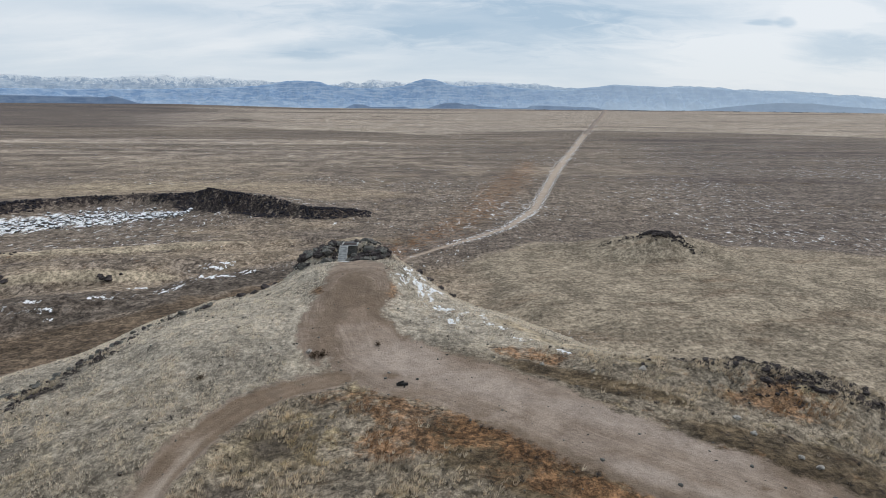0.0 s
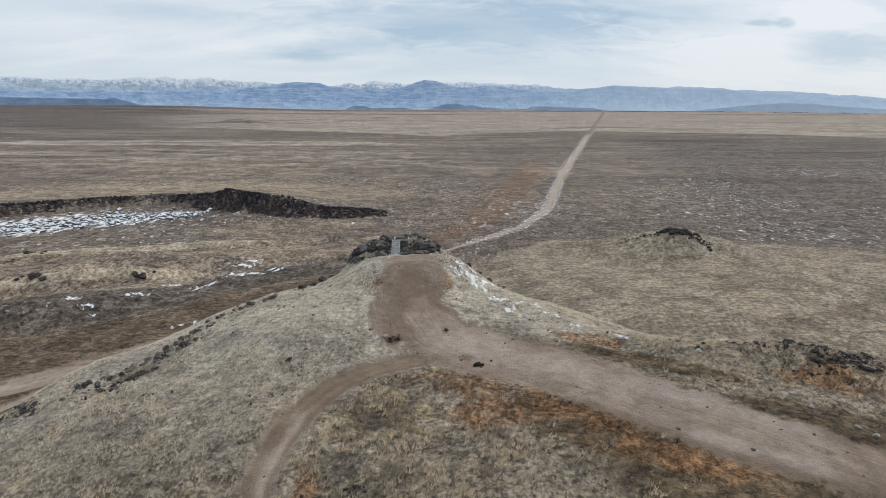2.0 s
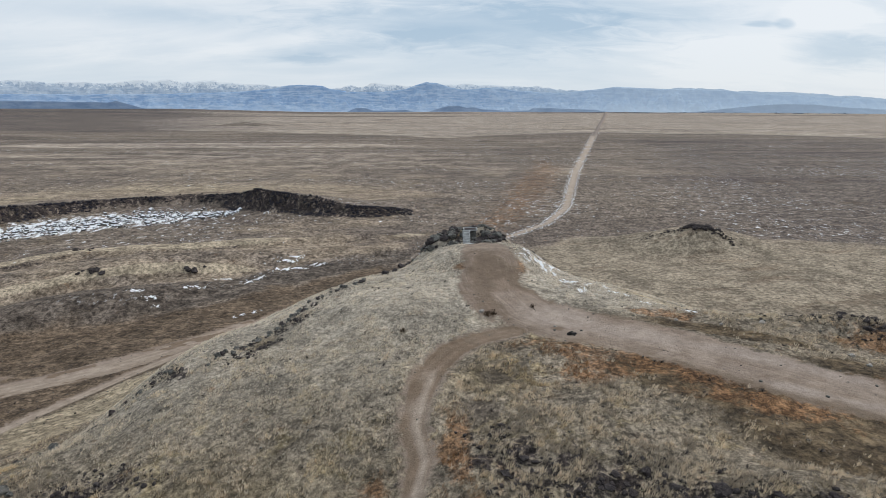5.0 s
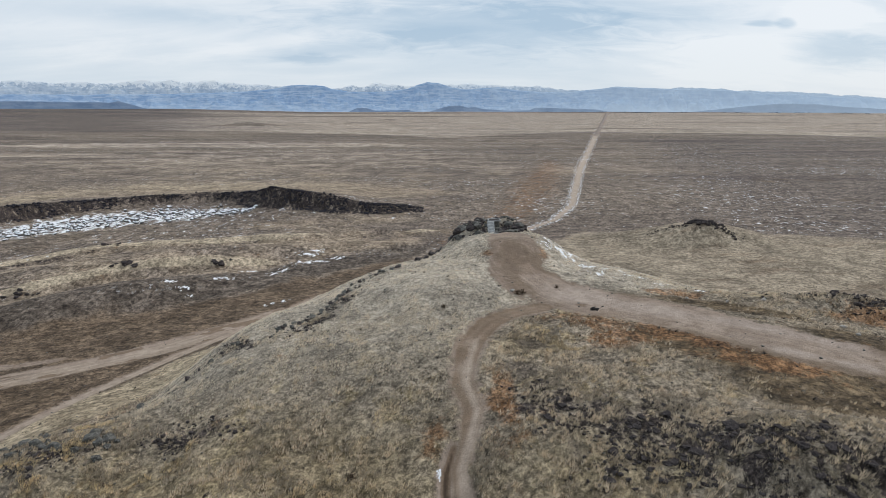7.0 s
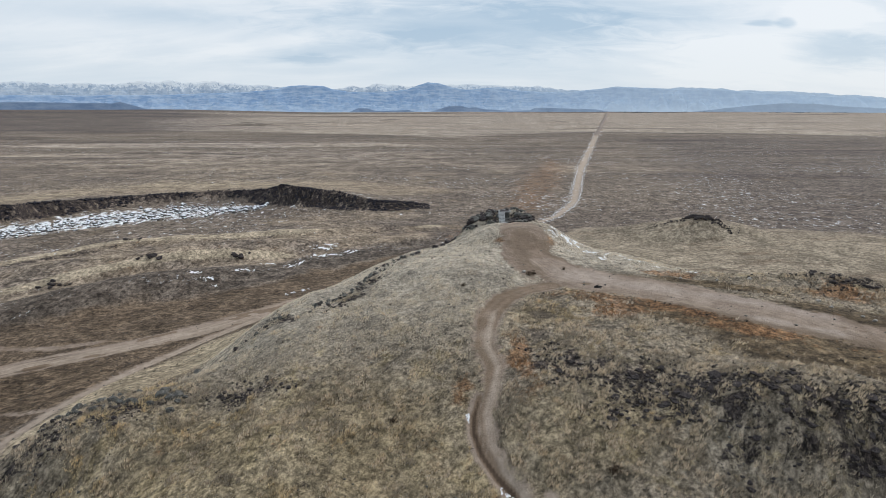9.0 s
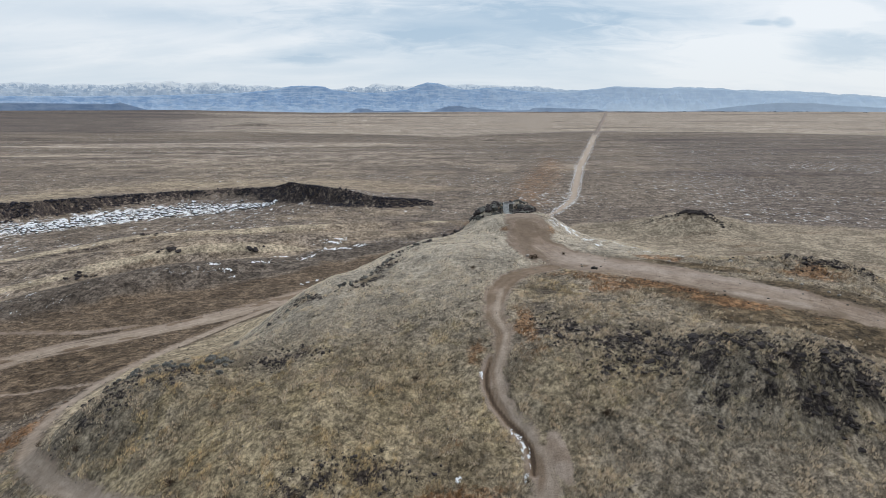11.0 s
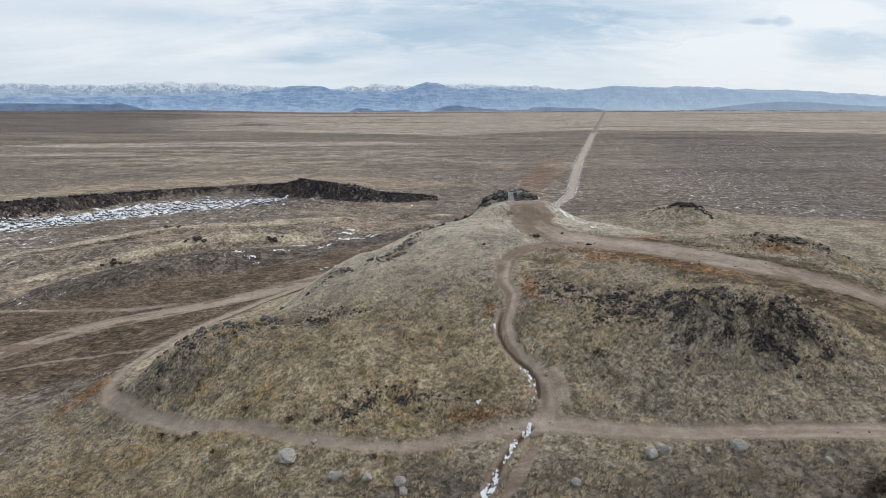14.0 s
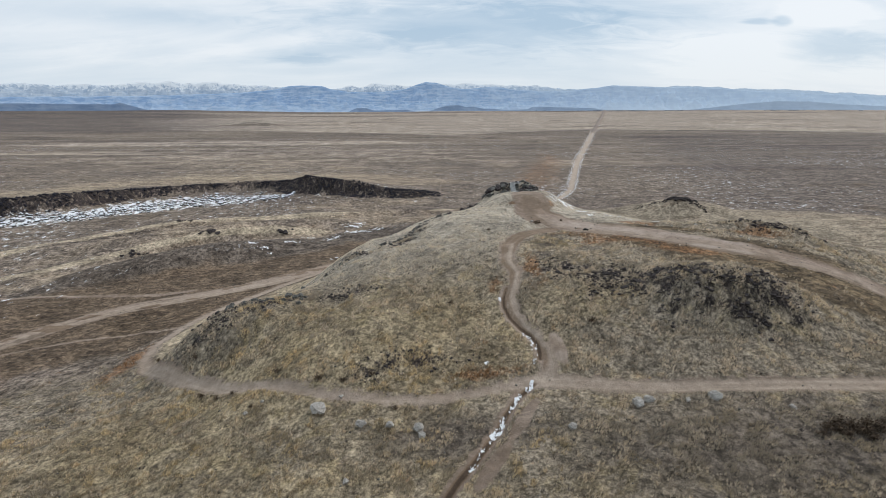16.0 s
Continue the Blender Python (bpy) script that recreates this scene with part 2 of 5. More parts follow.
    bare = net.mix(net.ramp(grit, 0.52, 0.75, 0, 0.45), bare, (0.151, 0.113, 0.087))
    bare = net.times(bare, net.ramp(net.noise(flat, 0.6, 8, 0.8, 0.3), 0.38, 0.62, 0.86, 1.14))
    bare = net.put("ShaderNodeVectorMath", {0: bare, 1: (0.875, 0.83, 0.785)}, operation="MULTIPLY").outputs[0]
    colour = net.mix(net.ramp(dirt, -0.55, 0.30), colour, bare)
    # snow left in hollows
    break_up = net.noise(net.scaled(flat, 0.9, 0.5, 1), 1.1, 7, 0.72, 0.1)
    snow = net.math("ADD", net.attr("snow"), net.math("MULTIPLY", net.math("SUBTRACT", break_up, 0.5), 7.5))
    thin = net.math("MULTIPLY", net.ramp(net.noise(flat, 0.011, 4, 0.65), 0.34, 0.58), net.attr("fleck"))
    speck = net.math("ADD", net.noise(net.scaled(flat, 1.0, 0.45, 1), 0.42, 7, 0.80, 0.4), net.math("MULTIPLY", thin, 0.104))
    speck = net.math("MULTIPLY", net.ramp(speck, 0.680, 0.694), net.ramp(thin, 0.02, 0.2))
    drift = net.math("MULTIPLY", net.ramp(snow, 0.64, 0.74), net.ramp(net.attr("snow"), 0.03, 0.10))
    clump = net.noise(net.scaled(flat, 0.36, 0.17, 1), 1.0, 7, 0.80, 0.6)
    heap = net.math("MULTIPLY", net.ramp(net.math("ADD", net.attr("drift"), net.math("MULTIPLY", net.math("SUBTRACT", clump, 0.5), 2.6)), 0.50, 0.60), net.ramp(net.attr("drift"), 0.05, 0.25))
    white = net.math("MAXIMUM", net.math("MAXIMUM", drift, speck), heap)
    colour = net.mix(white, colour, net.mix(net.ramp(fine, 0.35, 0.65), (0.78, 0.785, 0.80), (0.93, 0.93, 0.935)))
    lump = net.math("ADD", net.math("MULTIPLY", fine, 0.8), net.math("MULTIPLY", grit, 0.3))
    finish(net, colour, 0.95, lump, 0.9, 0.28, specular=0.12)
    return m


def rock_material(name, low, high, lichen):
    m, net = material(name)
    at = net.put("ShaderNodeTexCoord").outputs["Object"]
    luck = net.put("ShaderNodeObjectInfo").outputs["Random"]
    coarse, fine = net.noise(at, 2.6, 6, 0.72), net.noise(at, 12.0, 5, 0.75)
    colour = net.mix(net.ramp(coarse, 0.42, 0.58), low, high)
    colour = net.mix(net.math("MULTIPLY", luck, 0.35), colour, high)
    colour = net.mix(net.ramp(fine, 0.50, 0.62, 0, 0.8), colour, lichen)
    finish(net, colour, 0.9, net.math("ADD", coarse, net.math("MULTIPLY", fine, 0.5)), 0.8, 0.12, specular=0.1)
    return m


GROUND = ground_material()
BASALT = rock_material("black_basalt", (0.020, 0.0165, 0.018), (0.066, 0.055, 0.054), (0.135, 0.116, 0.106))
GREY_ROCK = rock_material("lichened_grey_rock", (0.046, 0.043, 0.041), (0.140, 0.134, 0.122), (0.255, 0.247, 0.215))
PALE_ROCK = rock_material("pale_boulder", (0.33, 0.30, 0.265), (0.50, 0.46, 0.41), (0.20, 0.18, 0.16))


def mountain_material(name, low, high, pale, snow_from, snow_to):
    """Hills and peaks beyond the plain, haze painted in: bluer and paler the farther they stand."""
    m, net = material(name)
    at = net.put("ShaderNodeTexCoord").outputs["Object"]
    height = net.put("ShaderNodeSeparateXYZ", {0: at}).outputs[2]
    folds = net.noise(net.scaled(at, 1, 1, 1.6), 0.016, 7, 0.68, 0.5)
    strata = net.noise(net.scaled(at, 0.22, 0.22, 1.8), 0.045, 6, 0.66)
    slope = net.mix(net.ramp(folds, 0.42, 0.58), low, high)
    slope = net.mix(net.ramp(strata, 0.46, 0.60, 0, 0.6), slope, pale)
    gully = net.noise(net.scaled(at, 1.0, 1.0, 0.9), 0.030, 8, 0.72, 0.6)
    line = net.math("ADD", height, net.math("MULTIPLY", net.math("SUBTRACT", gully, 0.5), 300.0))
    snow = net.math("MULTIPLY", net.ramp(line, snow_from, snow_to), net.attr("snowy"))
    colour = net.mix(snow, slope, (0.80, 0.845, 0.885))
    # pale blue air haze mixed over the slope and snow colours
    colour = net.mix(net.attr("air_haze"), colour, (0.575, 0.685, 0.80))
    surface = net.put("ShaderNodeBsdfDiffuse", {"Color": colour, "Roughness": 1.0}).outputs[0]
    # a share of glow stands in for the lit air in between
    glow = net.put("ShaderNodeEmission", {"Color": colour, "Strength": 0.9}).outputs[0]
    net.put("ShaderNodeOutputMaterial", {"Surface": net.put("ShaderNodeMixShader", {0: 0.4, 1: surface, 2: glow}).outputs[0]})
    return m


RANGE = mountain_material("hazy_snowy_range", (0.33, 0.43, 0.56), (0.46, 0.55, 0.66), (0.60, 0.66, 0.72), 170, 205)
FOOTHILLS = mountain_material("hazy_blue_foothills", (0.225, 0.36, 0.575), (0.325, 0.46, 0.655), (0.52, 0.63, 0.76), 330, 420)
MESAS = mountain_material("hazy_dark_mesas", (0.15, 0.235, 0.385), (0.205, 0.295, 0.445), (0.28, 0.365, 0.50), 330, 420)


# ---- the lie of the land ----
def lattice(ix, iy, seed):
    h = (ix * 374761393 + iy * 668265263 + seed * 974634777) & 0xFFFFFFFF
    h = ((h ^ (h >> 13)) * 1274126177) & 0xFFFFFFFF
    return ((h ^ (h >> 16)) & 0xFFFF) / 65535.0


def value_noise(x, y, seed=0):
    """Smooth noise from -1 to 1, one lump a unit."""
    fx, fy = np.floor(x), np.floor(y)
    ix, iy = fx.astype(np.int64), fy.astype(np.int64)
    u, v = x - fx, y - fy
    u, v = u * u * (3 - 2 * u), v * v * (3 - 2 * v)
    a = lattice(ix, iy, seed) * (1 - u) + lattice(ix + 1, iy, seed) * u
    b = lattice(ix, iy + 1, seed) * (1 - u) + lattice(ix + 1, iy + 1, seed) * u
    return (a * (1 - v) + b * v) * 2 - 1


def fractal(x, y, size, octaves=4, seed=0):
    total, weight = 0.0, 1.0
    for k in range(octaves):
        total = total + weight * value_noise(x / size + 17.3 * k, y / size - 9.1 * k, seed + k)
        size, weight = size / 2.0, weight * 0.5
    return total


def step(a, b, v):
    s = np.clip((v - a) / (b - a), 0, 1)
    return s * s * (3 - 2 * s)


def along(x, y, line):
    """How far inside a stroke of points (x, y, half width) a place lies, in metres; and the way along it, from 0 to 1."""
    inside, way = np.full_like(x, -60.0), np.zeros_like(x)
    pieces = len(line) - 1
    for k in range(pieces):
        (ax, ay, ar), (bx, by, br) = line[k], line[k + 1]
        dx, dy = bx - ax, by - ay
        s = np.clip(((x - ax) * dx + (y - ay) * dy) / (dx * dx + dy * dy), 0, 1)
        d = ar + (br - ar) * s - np.hypot(x - ax - dx * s, y - ay - dy * s)
        better = d > inside
        inside, way = np.where(better, d, inside), np.where(better, (k + s) / pieces, way)
    return inside, way


# mounds: middle x, y, half lengths, turn, height, flatness of the top
BASE = -0.88
MOUNDS = [
    (0.3, 49.2, 58.8, 50.1, -0.35, 23.1, 1.99),
    (-11.0, 76.8, 14.5, 20.2, -0.01, 23.3, 1.51),
    (31.6, 49.1, 12.0, 12.7, 0.34, 19.6, 1.55),
    (7.5, 17.2, 11.9, 8.6, -0.18, 21.0, 1.66),
    (-39.4, 30.5, 29.2, 38.6, 0.16, 19.3, 0.80),
    (-57.0, 29.5, 18.5, 12.0, 0.47, 12.7, 1.80),
    (-20.2, 61.4, 21.1, 20.7, 0.80, 18.6, 2.01),
    (-6.6, -1.7, 67.3, 37.6, -0.12, 11.7, 0.80),
    (65.5, 169.3, 26.0, 12.0, -0.33, 8.2, 1.00),
    (106.6, 144.8, 58.7, 37.4, -0.15, 4.2, 1.76),
    (30.9, 10.3, 79.8, 90.0, -0.11, 14.7, 0.80),
    (-95.0, 148.0, 62.0, 11.0, 0.40, 4.4, 1.05),
    (-102.0, 109.0, 34.0, 10.0, 0.66, 4.6, 1.05),
]
FAR_MOUNDS = [(-520, 1480, 60, 30, 9), (-470, 1420, 40, 24, 7), (-330, 1560, 70, 28, 8), (-250, 1530, 50, 26, 6), (-190, 1900, 60, 30, 9), (300, 1650, 40, 16, 4), (-560, 1350, 80, 16, 3), (40, 800, 18, 6, 2), (86, 700, 14, 6, 1.6)]
OUTCROP = [(-16.4, 75.9, 3.0, 1.7, 1.5), (-9.3, 76.6, 2.8, 1.5, 0.8), (-12.6, 78.0, 5.0, 1.6, 1.5), (-19.2, 74.2, 1.8, 1.4, 0.6), (63, 168.5, 5.5, 2.6, 0.7)]
SCARP = [(-330, 95, 8), (-260, 140, 8), (-203, 187, 8), (-192, 205, 6.6), (-180, 225, 5.3), (-165, 242, 4.8), (-150, 254, 4.5), (-138, 259, 5), (-120, 254, 6), (-110, 248, 6.5), (-100, 241, 10.2), (-88, 238, 9.2), (-75, 233, 8), (-55, 229, 4.8), (-30, 238, 1.2)]
LOT = [(-9.6, 66, 0.6), (-9.3, 61.5, 2.0), (-8.5, 57, 3.2), (-6.5, 51.5, 4.4), (-3, 48, 4.8), (2, 45.3, 4.5), (7, 41.5, 4.3), (11, 37.5, 3.9), (16, 34, 3.8), (22, 31.4, 3.3), (30, 27.8, 3.0), (48, 18, 3)]
TRACK = [(-9, 46.2, 1.48), (-12.6, 44.4, 1.39), (-15.6, 41.8, 1.56), (-17.6, 37.5, 1.56), (-18.5, 33.2, 1.31), (-18.9, 30, 1.11), (-18, 26.4, 1.02), (-18.7, 23.2, 0.82), (-19.5, 20.7, 0.78), (-19.2, 17.6, 0.7), (-18.3, 15, 0.66), (-17, 12.7, 0.74), (-16, 10.2, 0.82), (-15.9, 8.4, 0.9), (-16.4, 6.2, 1.23)]
LOOP = [(40, 0.6, 1.27), (18.4, 1.4, 1.27), (9.2, 1.8, 1.17), (-2.5, 2.2, 1.02), (-9.8, 3.6, 1.02), (-14.9, 4.9, 1.07), (-17.6, 5.3, 1.07), (-21.4, 5, 0.72), (-25.8, 4, 0.62), (-31.2, 3.2, 0.62), (-36.6, 3.6, 0.62), (-43.5, 5.5, 0.67), (-54.2, 10.6, 0.77), (-65.8, 17.2, 0.97), (-71.5, 21.6, 1.17), (-75.5, 26.5, 1.12), (-78.9, 32.8, 0.97), (-80.3, 40, 0.87), (-79.2, 49, 0.97), (-74, 63, 1.37), (-67, 79, 1.57), (-60, 94, 1.37), (-47, 121, 0.77)]
LOWROAD = [(-57, 104, 1.26), (-62, 96, 2.38), (-68, 88, 3.64), (-74, 81.5, 4.2), (-82, 76.5, 3.5), (-90, 72.3, 3.22), (-98, 68, 3.36), (-104, 62.5, 3.08), (-109, 55, 2.94), (-114, 46, 2.8), (-121, 30, 2.8)]
LOWROAD_2 = [(-80, 49, 0.35), (-88, 50, 0.3), (-98, 47, 0.4), (-110, 42, 0.3)]
THIN = [(-150, 75, 0.5), (-122, 77, 0.6), (-97, 76, 0.8), (-90, 79, 1)]
MAIN = [(-14, 160, 0.8), (-10, 171, 0.9), (3, 188, 1.0), (25, 220, 1.15), (41, 261, 1.6), (82, 428, 2.3), (225, 950, 3.2), (914, 3461, 5.5), (1300, 4870, 7)]
DITCH = [(-19.8, 22.8, 0.25), (-20.4, 20.6, 0.38), (-20.5, 19.0, 0.40), (-19.9, 16.8, 0.42), (-18.8, 14.8, 0.44), (-17.7, 13.2, 0.46), (-17.0, 11.6, 0.46), (-16.9, 10.0, 0.46), (-17.0, 8.8, 0.36)]
DITCH_2 = [(-18.2, 5.2, 0.3), (-19.4, 4.2, 0.45), (-20.8, 2.4, 0.45), (-22.0, 0.4, 0.45), (-23.3, -2.4, 0.45), (-24.9, -5.1, 0.45), (-26.1, -7.1, 0.5), (-27.9, -9.6, 0.5), (-31, -15, 0.55)]
KNOLL = [(-13, 26.5, 0.8), (-9.9, 24.3, 1.3), (-6.7, 23.1, 1.5), (-5, 21.5, 1.7), (-2, 20.4, 1.7), (0.5, 18.6, 1.5), (2.7, 16.5, 1.2), (5.5, 15.7, 1.1), (7.3, 14.3, 0.8), (11, 14.1, 1.0), (14, 13.7, 1.1), (17, 14, 0.8)]


def scarp_way(x, y):
    """How far behind the foot of the lava scarp a place lies, square to it."""
    px, py = [p[0] for p in SCARP], [p[1] for p in SCARP]
    lean = (np.interp(x + 5, px, py) - np.interp(x - 5, px, py)) / 10
    return (y - np.interp(x, px, py)) / np.sqrt(1 + lean * lean)


# low ridges in the hollow west of the hill: x, y, height; steep to the south
RIDGE = [(-175, 95, 0.8), (-153, 140, 1.2), (-140, 161, 1.4), (-130, 170, 1.5), (-112, 175.5, 1.5), (-98, 177.5, 1.6), (-87, 182, 1.6), (-72, 184, 1.6), (-59, 188.5, 1.4), (-46, 192, 1.1), (-27, 195.5, 0.4), (-10, 199, 0)]
RIDGE_2 = [(-150, 88, 0.3), (-132, 114, 1.0), (-125, 122.5, 1.3), (-115, 128, 1.6), (-108, 133, 1.6), (-101, 136, 1.5), (-90, 140.5, 1.4), (-77, 144.5, 0.8), (-62, 148, 0)]
# broad swells and dips on the hill: middle x, y, reach east, reach north, turn, height
SWELLS = [
    (-45, 52, 8, 9, 0.5, 2.0), (-60, 52, 7, 16, 0.3, -1.6), (-41, 28, 10, 8, 0.0, -2.3), (-57, 24, 8, 9, 0.3, 1.7), (-60, 11.5, 9, 5, 0.4, -1.3), (16.5, 15.5, 6, 4.5, 0.0, 1.9), (-24, 8.5, 14, 5, 0.0, 0.9),
    (-4, 71, 5, 5, -0.6, 1.3), (45, 40, 8, 7, -0.3, 3.2), (68, 178, 46, 15, -0.1, 1.2), (58, 128, 40, 22, 0.0, 1.1), (-92, 130, 32, 14, 0.45, 1.2), (26, 47.5, 12, 3, -0.3, 1.2),
]
# the north-eastern edge of the hilltop, beyond which it falls away steeply
BRINK = [(-8, 80), (-3, 75), (2, 70.5), (6, 65.5), (11, 58.5), (17, 52.8), (22, 50.5), (27, 48.5), (34, 45.5), (42, 43), (60, 36), (90, 20)]


def beyond(x, y, line):
    """How far north of a line that runs from west to east a place lies, square to it."""
    px, py = [p[0] for p in line], [p[1] for p in line]
    lean = (np.interp(x + 3, px, py) - np.interp(x - 3, px, py)) / 6
    return (y - np.interp(x, px, py)) / np.sqrt(1 + lean * lean)


def land(x, y):
    """Height of the ground without its finest lumps."""
    total = 0.0
    for cx, cy, rx, ry, turn, h, flat in MOUNDS:
        c, s = math.cos(turn), math.sin(turn)
        u, v = ((x - cx) * c + (y - cy) * s) / rx, (-(x - cx) * s + (y - cy) * c) / ry
        total = total + (h * np.exp(-np.minimum((u * u + v * v) ** flat, 60))) ** 5
    z = total ** 0.2
    d = beyond(x, y, BRINK)
    z = BASE + z * (1 - 0.53 * step(-5, 27, d) * (1 - step(45, 80, d)) * step(-9, 0, x))
    for cx, cy, rx, ry, turn, h in SWELLS:
        c, s = math.cos(turn), math.sin(turn)
        u, v = ((x - cx) * c + (y - cy) * s) / rx, (-(x - cx) * s + (y - cy) * c) / ry
        z = z + h * np.exp(-np.minimum(u * u + v * v, 60))
    # the lava scarp: steep towards the camera, falling gently away behind
    rise = np.interp(x, [p[0] for p in SCARP], [p[2] for p in SCARP], left=6, right=0)
    behind = scarp_way(x, y) + 1.6 * value_noise(x / 7, y / 40, 3) + 0.8 * value_noise(x / 2.5, y / 9, 4)
    z = z + rise * (0.2 * step(-14, 0, behind) + 0.8 * step(0, 6.5, behind)) * np.exp(-np.maximum(behind - 7, 0) / 45)
    for line in (RIDGE, RIDGE_2):
        d = beyond(x, y, line) + 1.5 * value_noise(x / 9, y / 14, 6)
        z = z + np.interp(x, [p[0] for p in line], [p[2] for p in line], left=0, right=0) * step(-6, 0, d) * np.exp(-np.maximum(d, 0) / 14)
    for cx, cy, rx, ry, h in OUTCROP:
        z = z + h * np.exp(-np.minimum((((x - cx) / rx) ** 2 + ((y - cy) / ry) ** 2) ** 2, 60))
    for cx, cy, rx, ry, h in FAR_MOUNDS:
        z = z + h * np.exp(-(((x - cx) / rx) ** 2 + ((y - cy) / ry) ** 2) ** 0.8)
    # the plain rolls a little
    away = step(250, 900, np.hypot(x, y - 30))
    z = z + away * 1.6 * fractal(x, y, 420, 3, 11) + (9 + 22 * step(-0.2, -0.5, x / np.maximum(y, 100))) * np.clip((np.hypot(x, y) - 2200) / 2050, 0, 1) ** 1.5
    return z


def lumps(x, y):
    near = 1 - step(140, 420, np.hypot(x + 20, y - 30))
    return near * (0.30 * fractal(x, y, 9.0, 3, 21) + 0.09 * fractal(x, y, 1.7, 2, 27))


def ground_height(x, y):
    """Height of the finished ground, with tracks and ditch pressed into it."""
    x, y = np.asarray(x, float), np.asarray(y, float)
    z, rough = land(x, y), lumps(x, y)
    smooth = np.zeros_like(x)
    for line, deep in ((LOT, 0.06), (TRACK, 0.25), (LOOP, 0.18), (LOWROAD, 0.1), (MAIN, 0.15)):
        inside = along(x, y, line)[0]
        smooth = np.maximum(smooth, step(-0.8, 0.6, inside))
        z = z - deep * step(-0.7, 0.7, inside)
    inside = np.maximum(along(x, y, DITCH)[0], along(x, y, DITCH_2)[0])
    z = z - 0.28 * step(-0.45, 0.35, inside)
    return z + rough * (1 - 0.85 * smooth)


def spread(core_lo, core_hi, fine, lo, hi, grow_lo, grow_hi):
    """Grid lines: fine in the core, ever wider away from it."""
    low, high = [], []
    v = core_lo
    while v > lo:
        v -= fine + grow_lo * (core_lo - v)
        low.append(v)
    v = core_hi
    while v < hi:
        v += fine + grow_hi * (v - core_hi)
        high.append(v)
    return np.array(low[::-1] + list(np.arange(core_lo, core_hi + fine / 2, fine)) + high)


def sheet_mesh(name, X, Y, Z):
    """A grid of quads."""
    rows, cols = X.shape
    mesh = bpy.data.meshes.new(name)
    at = np.arange(rows * cols).reshape(rows, cols)
    quads = np.stack([at[:-1, :-1], at[:-1, 1:], at[1:, 1:], at[1:, :-1]], -1).reshape(-1)
    mesh.vertices.add(rows * cols)
    mesh.vertices.foreach_set("co", np.stack([X, Y, Z], -1).astype(np.float32).ravel())
    count = len(quads) // 4
    mesh.loops.add(len(quads))
    mesh.loops.foreach_set("vertex_index", quads.astype(np.int32))
    mesh.polygons.add(count)
    mesh.polygons.foreach_set("loop_start", np.arange(0, len(quads), 4, dtype=np.int32))
    mesh.polygons.foreach_set("use_smooth", np.ones(count, dtype=bool))
    mesh.update(calc_edges=True)
    return mesh


def give(mesh, name, values):
    mesh.attributes.new(name, "FLOAT", "POINT").data.foreach_set("value", np.asarray(values, np.float32).ravel())


def blot(x, y, cx, cy, rx, ry, turn=0.0):
    """1 in the middle of an oval patch, 0 from its edge outwards."""
    c, s = math.cos(turn), math.sin(turn)
    u, v = ((x - cx) * c + (y - cy) * s) / rx, (-(x - cx) * s + (y - cy) * c) / ry
    return np.clip(1.3 - 1.3 * np.hypot(u, v), 0, 1)


def patches(x, y, ovals):
    total = np.zeros_like(x)
    for oval in ovals:
        total = np.maximum(total, blot(x, y, *oval))
    return total


DARK = [(-8, 18.9, 4.5, 2.2, 0), (-3.2, 18, 4.5, 2.0, 0), (-0.1, 20, 3.2, 1.6, 0), (0.6, 13.2, 2.6, 1.5, 0), (4.2, 12.5, 3, 1.5, 0), (8.1, 11.6, 3.4, 1.7, 0), (14, 12.8, 3.0, 1.4, 0), (10.7, 10.4, 2.4, 1.0, 0), (16.4, 11.4, 2.6, 1.0, 0),
        (-56, 27, 8, 4, 0.3), (-64, 23, 6, 4, 0.5), (-44, 28, 7, 3.2, 0), (-31, 10, 6.5, 3.4, 0), (-37, 8, 5, 3, 0), (-34, 52, 2.2, 7, -0.3), (-36, 47, 2, 5, -0.6), (-44, 44, 5, 2.4, -0.6), (11, -6.3, 5.5, 2.8, 0), (16, -8, 17, 8, 0),
        (32, 44.5, 10, 3.6, -0.2), (23, 48.6, 5, 1.6, -0.2), (63, 168.8, 6, 2.6, -0.2), (-13, 76.3, 9, 4.4, 0)]
RUST = [(-4, 41.2, 9, 3.0, -0.28), (4, 36.6, 10, 3.4, -0.45), (10, 31.5, 9, 3.2, -0.35), (-3, 36.5, 6, 3, 0), (-15.5, 26, 2.2, 7, 0.1), (-21.5, 24, 2, 3, 0), (27, 43, 6, 3, -0.3),
        (-81.5, 33, 3, 12, 0), (-10, 58, 2.5, 3, 0), (-13.5, 64, 2, 2, 0), (-12.5, 55, 2, 2.5, 0), (-24, 7, 7, 1.4, 0.1), (-6, 65, 2, 3, 0), (8, 51, 6, 2, -0.4), (70, 140, 16, 6, 0), (60, 150, 12, 4, 0)]


def build_ground():
    xs = spread(-84, 38, 0.5, -4900, 4900, 0.024, 0.028)
    ys = spread(-17, 84, 0.5, -900, 4880, 0.05, 0.017)
    xs = np.sort(np.concatenate([xs, np.arange(-32, -13, 0.5) + 0.25]))
    ys = np.sort(np.concatenate([ys, np.arange(-17, 25, 0.5) + 0.25]))
    X, Y = np.meshgrid(xs, ys)
    mesh = sheet_mesh("ground", X, Y, ground_height(X, Y))
    x, y = X.ravel(), Y.ravel()
    for name, values in masks(x, y).items():
        give(mesh, name, values)
    mesh.materials.append(GROUND)
    return tagged(new("ground", mesh), "dry grassy steppe with a hill, dirt tracks and old snow", "ground", kind="structure")


